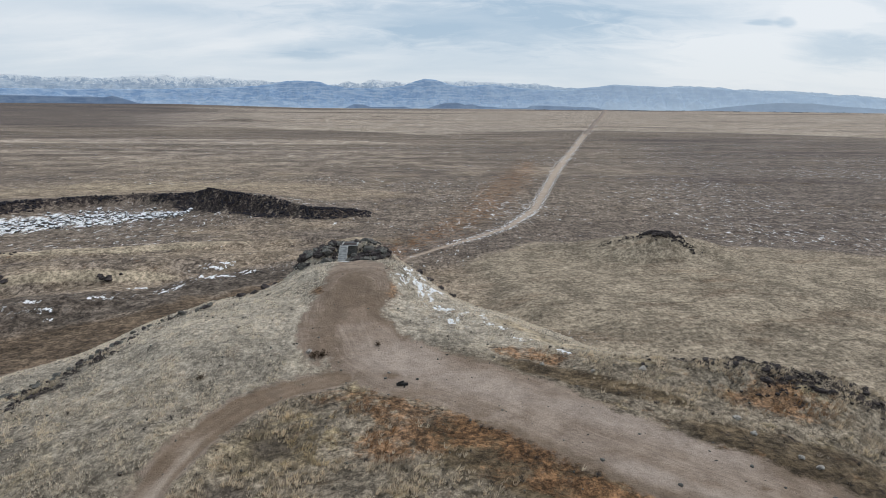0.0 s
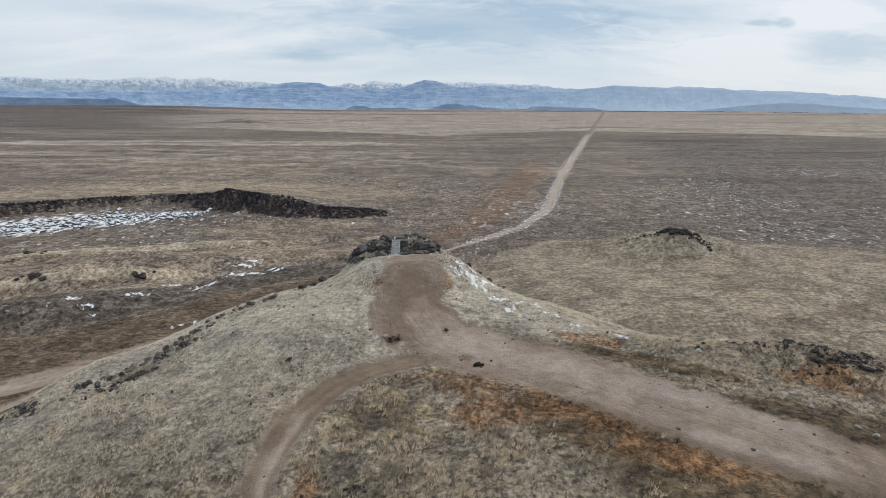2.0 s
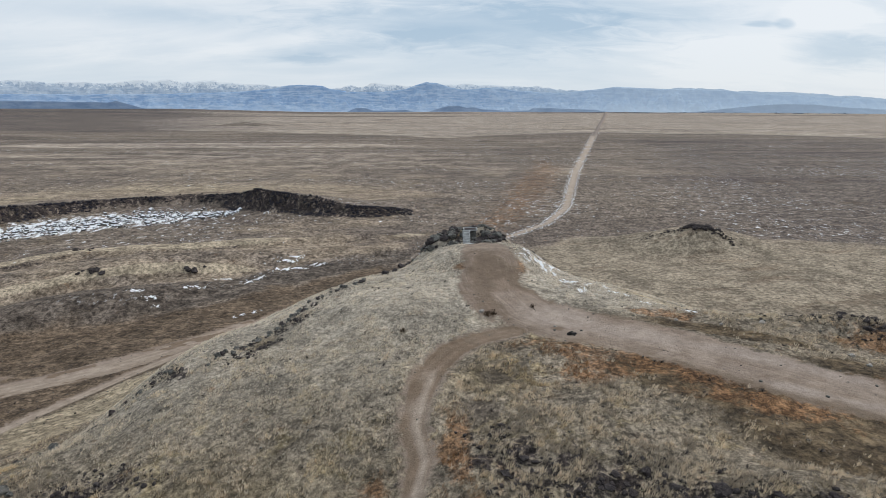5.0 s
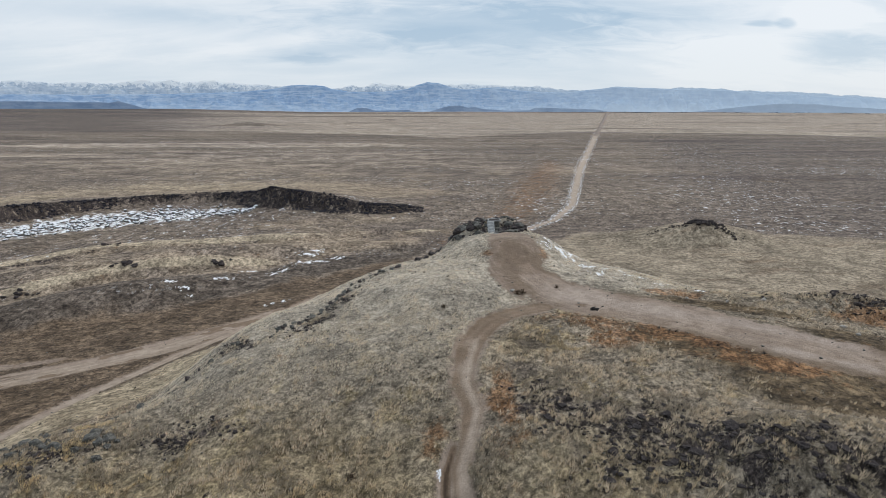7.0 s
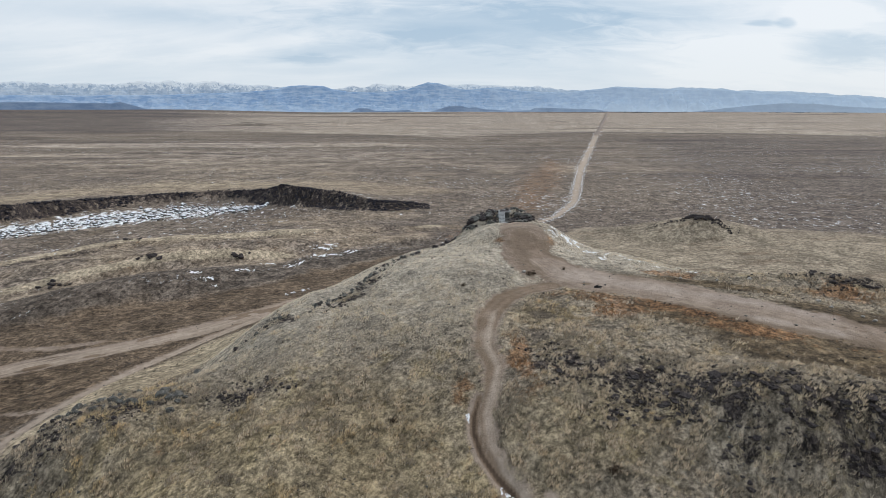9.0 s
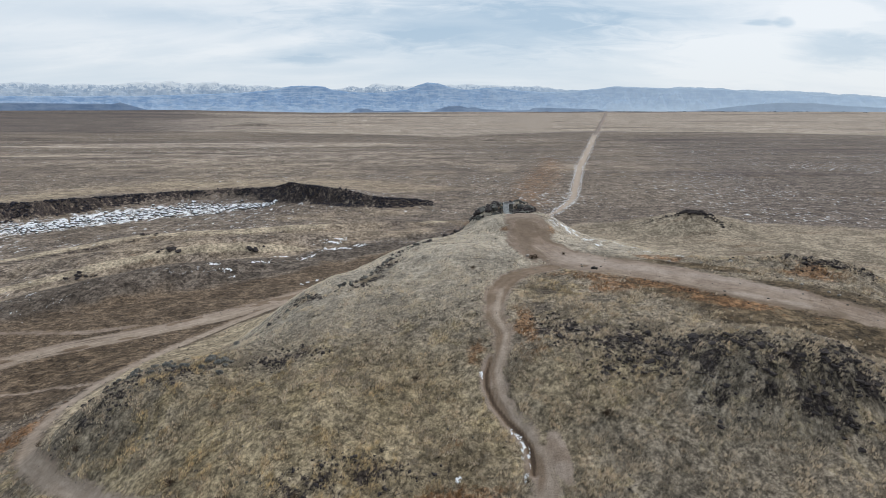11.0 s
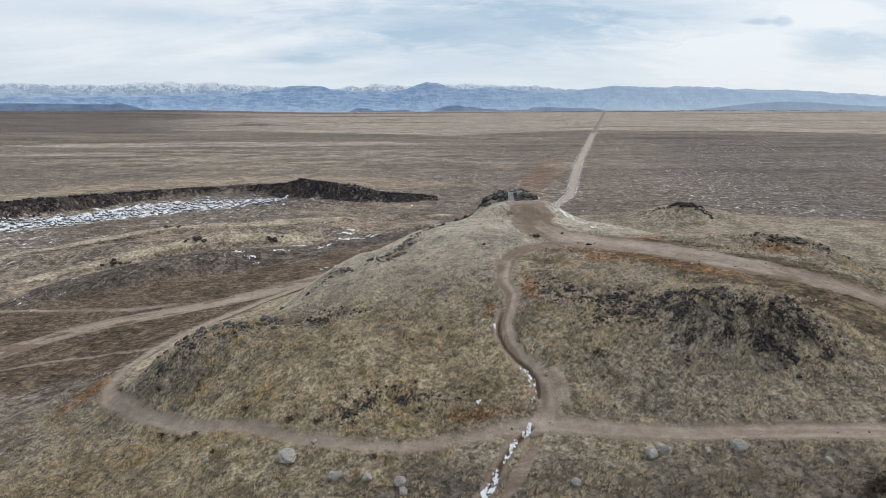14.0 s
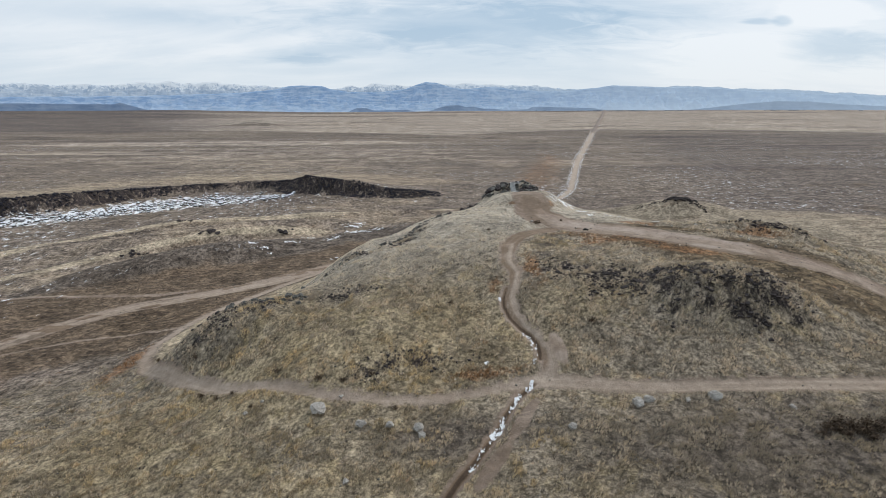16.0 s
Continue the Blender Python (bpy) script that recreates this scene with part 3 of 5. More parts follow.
def offset(x, y, line):
    """Sideways place on a track, in metres from its middle, and metres gone along it."""
    best, side, gone, before = np.full_like(x, 1e9), np.zeros_like(x), np.zeros_like(x), 0.0
    for (ax, ay, _), (bx, by, _) in zip(line[:-1], line[1:]):
        dx, dy = bx - ax, by - ay
        long = math.hypot(dx, dy)
        s = np.clip(((x - ax) * dx + (y - ay) * dy) / (long * long), 0, 1)
        d = np.hypot(x - ax - dx * s, y - ay - dy * s)
        cross = ((x - ax) * dy - (y - ay) * dx) / long
        nearer = d < best
        best, side, gone = np.where(nearer, d, best), np.where(nearer, np.sign(cross) * d, side), np.where(nearer, before + s * long, gone)
        before += long
    return side, gone


def masks(x, y):
    """Where grass, dirt, soil, lava and snow lie."""
    z = land(x, y)
    dirt, rut = np.full_like(x, -9.0), np.zeros_like(x)
    lane, run = np.zeros_like(x), np.zeros_like(x)
    for line, gauge in ((LOT, 0), (TRACK, 0.5), (LOOP, 0.6), (LOWROAD, 0.8), (LOWROAD_2, 0.6), (THIN, 0), (MAIN, 1.0)):
        inside, way = along(x, y, line)
        side, gone = offset(x, y, line)
        lane, run = np.where(inside > dirt, side, lane), np.where(inside > dirt, gone, run)
        dirt = np.maximum(dirt, inside)
        if gauge:
            wheels = 0.45 + 0.55 * np.exp(-((np.abs(side) - gauge) / 0.28) ** 2) if gauge < 1 else 1.0
            rut = np.maximum(rut, wheels * step(-0.2, 0.8, inside) * (1 - step(850, 1000, y)))
    ditch = np.maximum(along(x, y, DITCH)[0], along(x, y, DITCH_2)[0])
    dirt = np.maximum(np.maximum(dirt, 3.5 * patches(x, y, DIRT) - 0.8), 2 * ditch + 0.6)
    hill = np.maximum(step(4, 10, z) * (1 - step(80, 110, np.hypot(x + 10, y - 40))), patches(x, y, [(-78, 3, 48, 42, 0), (-20, -20, 90, 40, 0)]))
    line = np.interp(x, [-900, -554, -322, -105, -12, 90, 186, 312, 470, 654, 1200], [1500, 1115, 1064, 954, 906, 1000, 1060, 1040, 977, 877, 800]) + 16 * value_noise(x / 90, y / 900, 5)
    straw = np.maximum(np.maximum(np.clip(1.8 * patches(x, y, STRAW), 0, 1), 0.5 * patches(x, y, [(-130, 320, 190, 75, 0), (-60, 210, 60, 40, 0), (-190, 480, 380, 260, 0), (-250, 250, 90, 60, 0.5), (60, 420, 200, 60, 0)])), 0.95 * step(-40, 40, y - line) * step(-0.62, -0.38, x / np.maximum(y, 100)) * (1 - 0.9 * np.sqrt(patches(x, y, FAR_SCRUB))))
    main = along(x, y, MAIN)[0]
    field = along(x, y, SNOWFIELD)[0]
    snow = np.maximum(np.maximum(np.where(y > 100, 0.9, 0.62) * np.sqrt(patches(x, y, SNOW)), 0.06 * np.sqrt(patches(x, y, THIN_SNOW))), 0.0)
    snow = np.maximum(snow, np.maximum(0.62 * step(-0.25, 0.1, along(x, y, [(-18.7, 14.0, 0.1), (-17.9, 12.4, 0.22), (-17.45, 11.2, 0.28), (-17.4, 9.8, 0.24), (-17.6, 8.2, 0.1)])[0]), 0.6 * step(-0.3, 0.1, along(x, y, [(-18.4, 5.3, 0.2), (-19.5, 4.3, 0.35), (-20.8, 2.3, 0.25), (-22.0, 0.3, 0.15), (-23.4, -2.6, 0.3), (-25, -5.3, 0.12), (-26.4, -7.6, 0.25)])[0])) )
    snow = np.maximum(snow, 0.5 * step(-2.2, -0.6, main) * step(0.6, -0.6, main))
    verge = step(0, 12, y - 180)
    pale = 1.5 * step(-4, 3, along(x, y, [(-73.5, 30, 2), (-74.5, 40, 3.2), (-72, 52, 4.2), (-64.5, 63, 5.5), (-57, 75, 5.5), (-49, 92, 4)])[0])
    pale = np.maximum(pale, 0.75 * step(-1.5, 2, along(x, y, [(5.5, 61.5, 1.2), (10, 56.5, 2.0), (14, 53, 1.6), (18, 51, 0.6)])[0]))
    pale = np.maximum(pale, 0.55 * np.sqrt(patches(x, y, [(-150, 312, 130, 36, 0.05), (-235, 262, 70, 24, 0.5)])))
    edge = np.interp(x, [-80, -50, -22, -17, -8, 0, 40], [40, 31, 25, 36, 48, 52, 52])
    bleach = (0.60 * step(-3, 5, y - edge + 2.5 * value_noise(x / 5, y / 5, 33)) + 0.40 * step(40, 58, y)) * hill
    bearing = x / np.maximum(y, 100)
    # the hollow: tan between the ridges, violet-brown flats, then ochre mud along the foot of the hill
    wobble = 4 * value_noise(x / 17, y / 17, 81) + 2 * value_noise(x / 6, y / 6, 82)
    r1, r2 = beyond(x, y, RIDGE), beyond(x, y, RIDGE_2)
    west = step(-12, -40, x) * step(-190, -165, x)
    low = np.interp(x, [-190, -120, -75, -45, -20], [-17, -15, -9, 16, 34])
    tan = west * step(-170, -118, x) * step(3, 0, r1) * step(-5, 3, r2 - low + wobble)
    tan = np.maximum(tan * (0.58 + 0.5 * value_noise(x / 11, y / 6, 83)), west * np.exp(-((r1 + 22 + wobble) / 9) ** 2) * 0.5)
    mud_edge = beyond(x, y, [(-160, 60), (-105, 92), (-95, 101), (-87, 107.5), (-81, 113), (-71, 119), (-62, 127), (-51, 136), (-38, 148), (-20, 168)])
    ochre = step(-10, -40, x) * step(-190, -150, x) * step(9, -8, mud_edge + 0.9 * wobble) * step(-60, -42, mud_edge) * (1 - hill) * (1 - 0.9 * np.clip(pale, 0, 1))
    violet = 0.75 * np.sqrt(patches(x, y, [(10, -8, 36, 11, 0), (-26, -3, 14, 5, 0.1), (-11.5, 36.3, 2.6, 2.4, 0), (-13.5, 31, 2.5, 3, 0)])) + west * step(-2, 3, mud_edge + 0.5 * wobble) * step(1, -5, r2 - low + wobble)
    crest = west * np.maximum(1.9 * np.exp(-((r1 + 0.8) / 2.0) ** 2) * step(-0.9, -0.1, value_noise(x / 13, y / 40, 84)), 1.8 * np.exp(-((r2 + 0.8) / 1.8) ** 2) * step(-0.9, -0.1, value_noise(x / 10, y / 40, 85)) * step(-60, -78, x))
    # broken dark strip just south of the first ridge crest
    lee = west * np.exp(-((r1 + 4.5) / 1.8) ** 2) * step(0.0, 0.5, value_noise(x / 8, y / 30, 86))
    # the hill track: dark trodden shoulders beside a pale middle; brown fringes round the lot
    side = offset(x, y, TRACK)[0]
    shoulder = step(-0.4, 0.5, along(x, y, TRACK)[0]) * (1 - 0.65 * np.exp(-((side + 0.25) / 0.4) ** 2) * step(40, 35, y)) * step(4, 9, y)
    side, gone = offset(x, y, LOWROAD)
    puddles = step(0.15, 0.5, value_noise(gone / 6, side * 1.5, 89)) * step(-0.2, 0.5, along(x, y, LOWROAD)[0]) * step(-82, -95, x)
    inside = along(x, y, LOT)[0]
    fringe = step(2.6, 0.2, inside) * step(-3.5, -0.5, inside) * (0.6 + 0.5 * value_noise(x / 4, y / 4, 88)) + 0.3 * step(55, 64, y) * step(-4, 0, inside)
    worn = np.clip(1.3 * patches(x, y, [(-3.5, 49.5, 7, 4.5, -0.6), (3, 45, 9, 3, -0.5), (12, 40.2, 8, 2.2, -0.5), (17.5, 36.8, 6, 2.0, -0.5), (13.2, 33.5, 3.6, 1.3, -0.5), (18, 31.2, 3.2, 1.0, -0.4)]), 0, 1)
    # the tan hill across the road
    east_edge = beyond(x, y, [(-4, 150), (10, 168), (30, 186), (48, 188), (60, 182), (80, 176), (100, 172), (125, 163), (160, 140), (200, 100)]) + wobble
    knoll = step(6, -3, east_edge) * step(0, 25, x + 0.16 * (y - 100)) * step(-20, 20, x) * step(2, 16, beyond(x, y, BRINK))
    slate = np.maximum(0.8 * step(1900, 2500, y) * step(-0.25, -0.5, bearing + 0.08 * value_noise(x / 300, y / 260, 41)) * step(-0.5, 0.3, value_noise(x / 900, y / 170, 43)), 0.75 * step(3650, 3850, y) * (1 - step(4050, 4160, y)) * step(-0.6, 0.0, value_noise(x / 500, y / 90, 47)))
    slate = np.maximum(slate, 0.45 * step(-0.3, -0.5, bearing) * step(1000, 1200, y))
    slate = np.maximum(slate, 0.7 * step(-30, 0, y - line) * step(40, 0, y - line) * step(100, 250, x))
    slate = np.maximum(slate, 0.38 * step(30, 110, x - np.interp(y, [p[1] for p in MAIN], [p[0] for p in MAIN])) * step(150, 200, y) * (1 - step(800, 950, y)) * (1 - knoll))
    knoll = knoll * (1 - 0.35 * step(85, 140, x))
    straw = np.maximum(np.maximum(straw * (1 - 0.9 * np.maximum(ochre, violet)), np.clip(tan, 0, 1)), 0.8 * knoll)
    return {
        "lane": lane, "fringe": np.clip(fringe, 0, 1) * (1 - worn), "worn": worn, "run": run, "ochre": ochre, "violet": violet, "crest": crest, "tan_hill": knoll,
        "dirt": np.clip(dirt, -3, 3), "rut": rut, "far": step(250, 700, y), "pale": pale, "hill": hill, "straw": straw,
        "wet": np.maximum(0.85 * step(0.02, 0.36, ditch), 0.55 * puddles), "damp": np.maximum(np.maximum(0.95 * step(-0.25, 0.25, ditch), 0.9 * step(0.15, 0.5, fractal(x * 0.6 + y, y * 1.7 - x, 5.0, 3, 63)) * step(-0.5, 0.8, along(x, y, LOWROAD)[0])), np.maximum(0.8 * patches(x, y, [(-4.4, 46.5, 1.7, 1.2, 0), (20.6, 32.6, 1.0, 0.5, 0), (22.6, 32.2, 1.0, 0.5, 0)]), shoulder * (0.74 + 0.2 * value_noise(x / 2.3, y / 2.3, 87)))),
        "bleach": bleach * (1 - 0.7 * patches(x, y, DARK)), "topsoil": bleach * step(24, 42, y), "slate": slate,
        "yellow": patches(x, y, [(-40, 15, 34, 18, 0), (-10, 18, 12, 8, 0), (-62, -6, 44, 26, 0), (-45, -10, 40, 14, 0), (-50, 8, 30, 16, 0), (-70, 60, 10, 30, -0.3), (-12, 36, 5, 4, 0), (-12.5, 49, 2.5, 3, 0)]),
        "soil": np.maximum(np.clip(1.9 * patches(x, y, SOIL), 0, 1) * (1 - np.clip(pale, 0, 1)), 0.6 * step(-5, 2, along(x, y, [(40, 505, 3), (75, 500, 3)])[0])),
        "rust": np.maximum(patches(x, y, RUST), 0.6 * step(-16, 6, along(x, y, [(-16, 176, 2), (14, 246, 6), (35, 336, 9), (62, 440, 7), (70, 500, 3)])[0])), "dark": np.maximum(np.maximum(np.maximum(np.maximum(0.8 * patches(x, y, DARK), 0.75 * lee), 0.80 * step(-3.2, 0.4, along(x, y, KNOLL)[0])), scarp_face(x, y)), 0.8 * patches(x, y, [(m[0], m[1], m[2] * 1.1, m[3] * 1.8, 0) for m in FAR_MOUNDS])),
        "drift": np.clip(0.28 + field / 24, 0, 0.60) * step(-3, 0, field), "snow": snow * np.where(along(x, y, MAIN)[0] > -3, verge, 1),
        "fleck": (1 - hill) * (1 - np.clip(scarp_face(x, y), 0, 1)) * step(95, 135, np.hypot(x + 10, y - 40)) * (1 - 0.75 * np.clip(straw, 0, 1)) * (1 - 0.55 * step(400, 1200, y)) * (1 - step(1600, 3000, y)) * (1 - 0.12 * step(-10, 10, x - np.interp(y, [p[1] for p in MAIN], [p[0] for p in MAIN]))),
    }


DIRT = [(-20.2, -0.9, 0.9, 4.6, -0.52), (-24, -7.4, 1.0, 4.6, -0.55), (13.5, 33.0, 4.5, 1.5, -0.5), (18.5, 31, 4, 1.2, -0.4), (-14.6, 10.0, 1.0, 3.4, 0.15), (-12, 56, 3, 9, 0.1), (-10, 66, 4.6, 9, 0.1)]
FAR_SCRUB = [(-1700, 2700, 1100, 700, 0), (-500, 2700, 900, 160, 0.02), (-900, 3700, 1500, 380, 0), (500, 3800, 900, 160, 0), (-300, 1700, 420, 50, 0.03), (-500, 1420, 300, 40, 0), (1700, 3000, 900, 120, 0), (330, 1240, 190, 40, 0), (1500, 3900, 900, 180, 0), (900, 1700, 500, 40, 0)]
STRAW = [(62, 135, 120, 50, 0), (-56, 74, 9, 34, -0.35), (-350, 533, 190, 19, 0.03), (-60, 300, 60, 20, 0), (-150, 290, 130, 36, 0.12), (-240, 235, 80, 26, 0.55), (-95, 276, 70, 18, 0.0), (-300, 700, 330, 60, 0.05)]
SOIL = [(9, 33, 15, 5, -0.45), (18, 25, 18, 8, -0.4), (26, 20, 14, 7, -0.3), (27, 35, 14, 4.0, -0.45), (13, 45.6, 11, 1.8, -0.5), (-90, 60, 14, 14, 0.5)]
SNOWFIELD = [(-250, 138, 12), (-222, 158, 12), (-197, 179, 12), (-182, 192, 14), (-165, 212, 20), (-150, 224, 20), (-136, 231, 17), (-122, 237, 11), (-112, 239, 4)]
SNOW = [(-23.6, 8.6, 0.4, 0.3, 0), (-27.5, 6.2, 0.6, 0.22, 0), (-23.5, -2.7, 0.4, 0.8, -0.4), (-26.4, -7.5, 0.3, 0.6, -0.4), (-21.0, 20.4, 0.16, 0.5, 0),
        (-3.6, 70.4, 2.2, 2.2, -0.5), (-4.6, 68.2, 1.9, 1.3, -0.5), (-2.2, 67.6, 1.4, 2.2, -0.5), (-1.0, 65.6, 1.5, 1.3, -0.5), (-0.9, 63.4, 1.5, 0.8, -0.5), (0.8, 62.6, 2.0, 0.8, -0.4), (1.3, 59.4, 1.5, 1.2, -0.5), (3.6, 61.3, 2.2, 0.7, -0.5), (5.4, 58.4, 1.8, 0.7, -0.5), (7.5, 55.2, 2.2, 0.6, -0.4), (11.5, 51.5, 1.8, 0.5, -0.4), (-0.5, 68.5, 1.2, 1.0, -0.5),
        (-62, 153.8, 4.0, 1.6, 0.2), (-59.5, 156.8, 2.5, 1.2, 0.2), (-61, 147.4, 3.5, 1.3, 0.3), (-57, 148.6, 3, 1.2, 0.3), (-53, 152.6, 3, 1.2, 0.3), (-67, 135.3, 2.4, 1.3, 0.3), (-65.6, 139, 1.6, 1.8, 0.3), (-74.5, 136.4, 2.4, 1, 0.3), (-77.6, 126, 2.4, 0.9, 0.3), (-88, 118.8, 1.8, 1.2, 0.3), (-84.2, 117, 1.8, 0.8, 0.3), (-81, 114.5, 1.2, 0.6, 0.3), (-61, 109, 1.5, 0.6, 0.3), (-58, 111, 1.4, 0.7, 0.3), (18, 101, 3, 1.2, 0), (24, 98, 2, 0.8, 0)]
THIN_SNOW = [(-23.6, 8.6, 0.7, 0.5, 0), (-27.5, 6.2, 0.9, 0.35, 0), (-62, 145, 20, 7, 0.5), (-76, 128, 16, 5, 0.4), (-92, 113, 20, 5, 0.5), (-40, 160, 22, 6, 0.4), (22, 104, 14, 8, 0), (1, 62, 7, 8, -0.5), (40, 75, 16, 12, 0)]


def scarp_face(x, y):
    """1 on the steep black face of the lava scarp."""
    behind = scarp_way(x, y)
    low = np.interp(x, [-330, -184, -165, -130, -112, -30], [0, 0, 3.2, 3.2, -1.5, -1])
    return 1.0 * step(low - 2, low + 1, behind) * (1 - step(7, 10, behind)) * step(-20, -40, x)


build_ground()


def road_material():
    m, net = material("far_dirt_road")
    at = net.put("ShaderNodeTexCoord").outputs["Object"]
    worn = net.noise(net.scaled(at, 1, 0.25, 0), 0.12, 5, 0.7)
    finish(net, net.mix(net.ramp(worn, 0.4, 0.6), (0.215, 0.172, 0.145), (0.315, 0.258, 0.218)), 0.95, worn, 0.3, 0.2, specular=0.1)
    return m


def build_far_road():
    """The straight dirt road running on over the far plain."""
    y = np.linspace(940, 4230, 150)
    x = np.interp(y, [p[1] for p in MAIN], [p[0] for p in MAIN])
    half = np.interp(y, [940, 4230], [4.0, 9.0])
    X = np.stack([x - half, x - half * 0.9, x, x + half * 0.9, x + half], 1)
    Y = np.repeat(y[:, None], 5, 1)
    crown = np.array([-1.5, 1.7, 1.85, 1.7, -1.5])
    mesh = sheet_mesh("road", X, Y, ground_height(x, y)[:, None] + crown * np.interp(y, [940, 1500], [0.12, 1.0])[:, None])
    mesh.materials.append(road_material())
    return tagged(new("road", mesh), "straight pale dirt road crossing the far plain", "road", kind="structure")


build_far_road()


# ---- the far range ----
def skyline(name, label, profile, near, far, foot, share, rough, paint, snowy, seed):
    """A range of hills: crest heights by bearing, rising from its foot to the far edge."""
    lo, hi = profile[0][0], profile[-1][0]
    angles = np.radians(np.linspace(lo, hi, int((hi - lo) * 16) + 2))
    reach = np.concatenate([np.linspace(near, far, 34), [far + 20]])
    A, R = np.meshgrid(angles, reach)
    X, Y = -18 + R * np.sin(A), -22 + R * np.cos(A)
    crest = np.interp(np.degrees(A), [p[0] for p in profile], [p[1] for p in profile])
    crest = crest + rough * fractal(np.degrees(A) * 1.0, 0 * A, 1.1, 6, seed + 7)
    s = np.clip((R - near) / (far - near), 0, 1)
    folds = np.abs(fractal(X, Y * 0.7, 105, 5, seed))
    Z = foot + (crest - foot) * (share * s + (1 - share) * s ** 4) + s * (1 - s ** 3) * (crest - foot) * 0.62 * (folds - 0.35)
    Z[-1] = foot
    mesh = sheet_mesh(name, X, Y, Z)
    deg = np.degrees(A)
    give(mesh, "snowy", np.interp(deg, [p[0] for p in snowy], [p[1] for p in snowy]))
    # painted haze: thicker eastward, and low on the range and foothills
    give(mesh, "air_haze", np.interp(deg, [-40, -25, -5, 8, 18, 40], [0.15, 0.08, 0.08, 0.32, 0.66, 0.80]) + 0.34 * (1 - step(0, 95, Z - foot)) if paint != MESAS else np.interp(deg, [-5, 8, 25, 40], [0.08, 0.25, 0.58, 0.75]))
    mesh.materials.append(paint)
    return tagged(new(name, mesh), label, "mountains", kind="structure")


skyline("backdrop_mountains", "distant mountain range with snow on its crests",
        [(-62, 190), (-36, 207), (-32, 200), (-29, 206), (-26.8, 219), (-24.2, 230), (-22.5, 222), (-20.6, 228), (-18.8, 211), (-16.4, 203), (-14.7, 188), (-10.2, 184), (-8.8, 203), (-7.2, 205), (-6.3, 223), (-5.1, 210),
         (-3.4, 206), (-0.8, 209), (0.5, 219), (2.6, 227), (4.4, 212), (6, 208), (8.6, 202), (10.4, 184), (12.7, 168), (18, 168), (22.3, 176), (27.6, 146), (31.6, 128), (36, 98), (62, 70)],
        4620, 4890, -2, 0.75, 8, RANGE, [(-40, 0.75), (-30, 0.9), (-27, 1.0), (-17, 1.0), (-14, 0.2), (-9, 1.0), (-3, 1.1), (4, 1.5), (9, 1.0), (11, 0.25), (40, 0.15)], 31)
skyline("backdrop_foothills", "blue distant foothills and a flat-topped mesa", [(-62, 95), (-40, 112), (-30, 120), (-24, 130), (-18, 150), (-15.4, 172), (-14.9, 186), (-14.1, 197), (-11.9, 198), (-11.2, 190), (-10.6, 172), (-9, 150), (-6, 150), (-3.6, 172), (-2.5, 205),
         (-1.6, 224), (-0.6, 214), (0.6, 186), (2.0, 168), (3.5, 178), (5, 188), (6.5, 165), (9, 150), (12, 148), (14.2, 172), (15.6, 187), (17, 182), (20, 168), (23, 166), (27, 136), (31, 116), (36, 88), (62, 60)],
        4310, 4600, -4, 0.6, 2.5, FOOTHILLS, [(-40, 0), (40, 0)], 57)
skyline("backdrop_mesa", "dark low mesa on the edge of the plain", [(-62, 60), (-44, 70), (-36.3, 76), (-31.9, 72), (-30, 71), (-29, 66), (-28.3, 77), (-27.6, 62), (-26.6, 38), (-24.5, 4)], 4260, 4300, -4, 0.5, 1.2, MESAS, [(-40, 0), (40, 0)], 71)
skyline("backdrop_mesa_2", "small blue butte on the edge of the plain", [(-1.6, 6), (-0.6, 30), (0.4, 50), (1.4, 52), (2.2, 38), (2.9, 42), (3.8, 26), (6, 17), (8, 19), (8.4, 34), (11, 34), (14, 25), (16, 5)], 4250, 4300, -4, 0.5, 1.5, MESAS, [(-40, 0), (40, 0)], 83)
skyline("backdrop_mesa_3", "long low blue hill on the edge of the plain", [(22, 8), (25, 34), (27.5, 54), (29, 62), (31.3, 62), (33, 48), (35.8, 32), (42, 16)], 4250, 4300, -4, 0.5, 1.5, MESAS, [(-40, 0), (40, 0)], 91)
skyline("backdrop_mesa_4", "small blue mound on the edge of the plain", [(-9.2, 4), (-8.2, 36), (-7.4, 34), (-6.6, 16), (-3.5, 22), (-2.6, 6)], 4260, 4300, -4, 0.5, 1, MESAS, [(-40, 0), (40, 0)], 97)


# ---- helpers for things ----
def part(name, bm, mat, parent, label=""):
    """Links a bmesh as one mesh under a thing or a part."""
    mesh = bpy.data.meshes.new(name)
    bm.to_mesh(mesh)
    bm.free()
    mesh.materials.append(mat)
    ob = new(name, mesh)
    ob.parent = parent
    return tagged(ob, label)


def box(sx, sy, sz, at=(0, 0, 0), bevel=0.02, worn=0.0, seed=0):
    """A block with rounded, slightly uneven edges; at is the middle of its underside."""
    bm = bmesh.new()
    bmesh.ops.create_cube(bm, size=1)
    bmesh.ops.scale(bm, vec=(sx, sy, sz), verts=bm.verts)
    if bevel:
        bmesh.ops.bevel(bm, geom=bm.edges[:], offset=bevel, segments=2, affect="EDGES", profile=0.6)
    dice = random.Random(seed)
    for v in bm.verts:
        v.co += Vector((at[0] + dice.uniform(-worn, worn), at[1] + dice.uniform(-worn, worn), at[2] + sz / 2 + dice.uniform(-worn, worn)))
    return bm


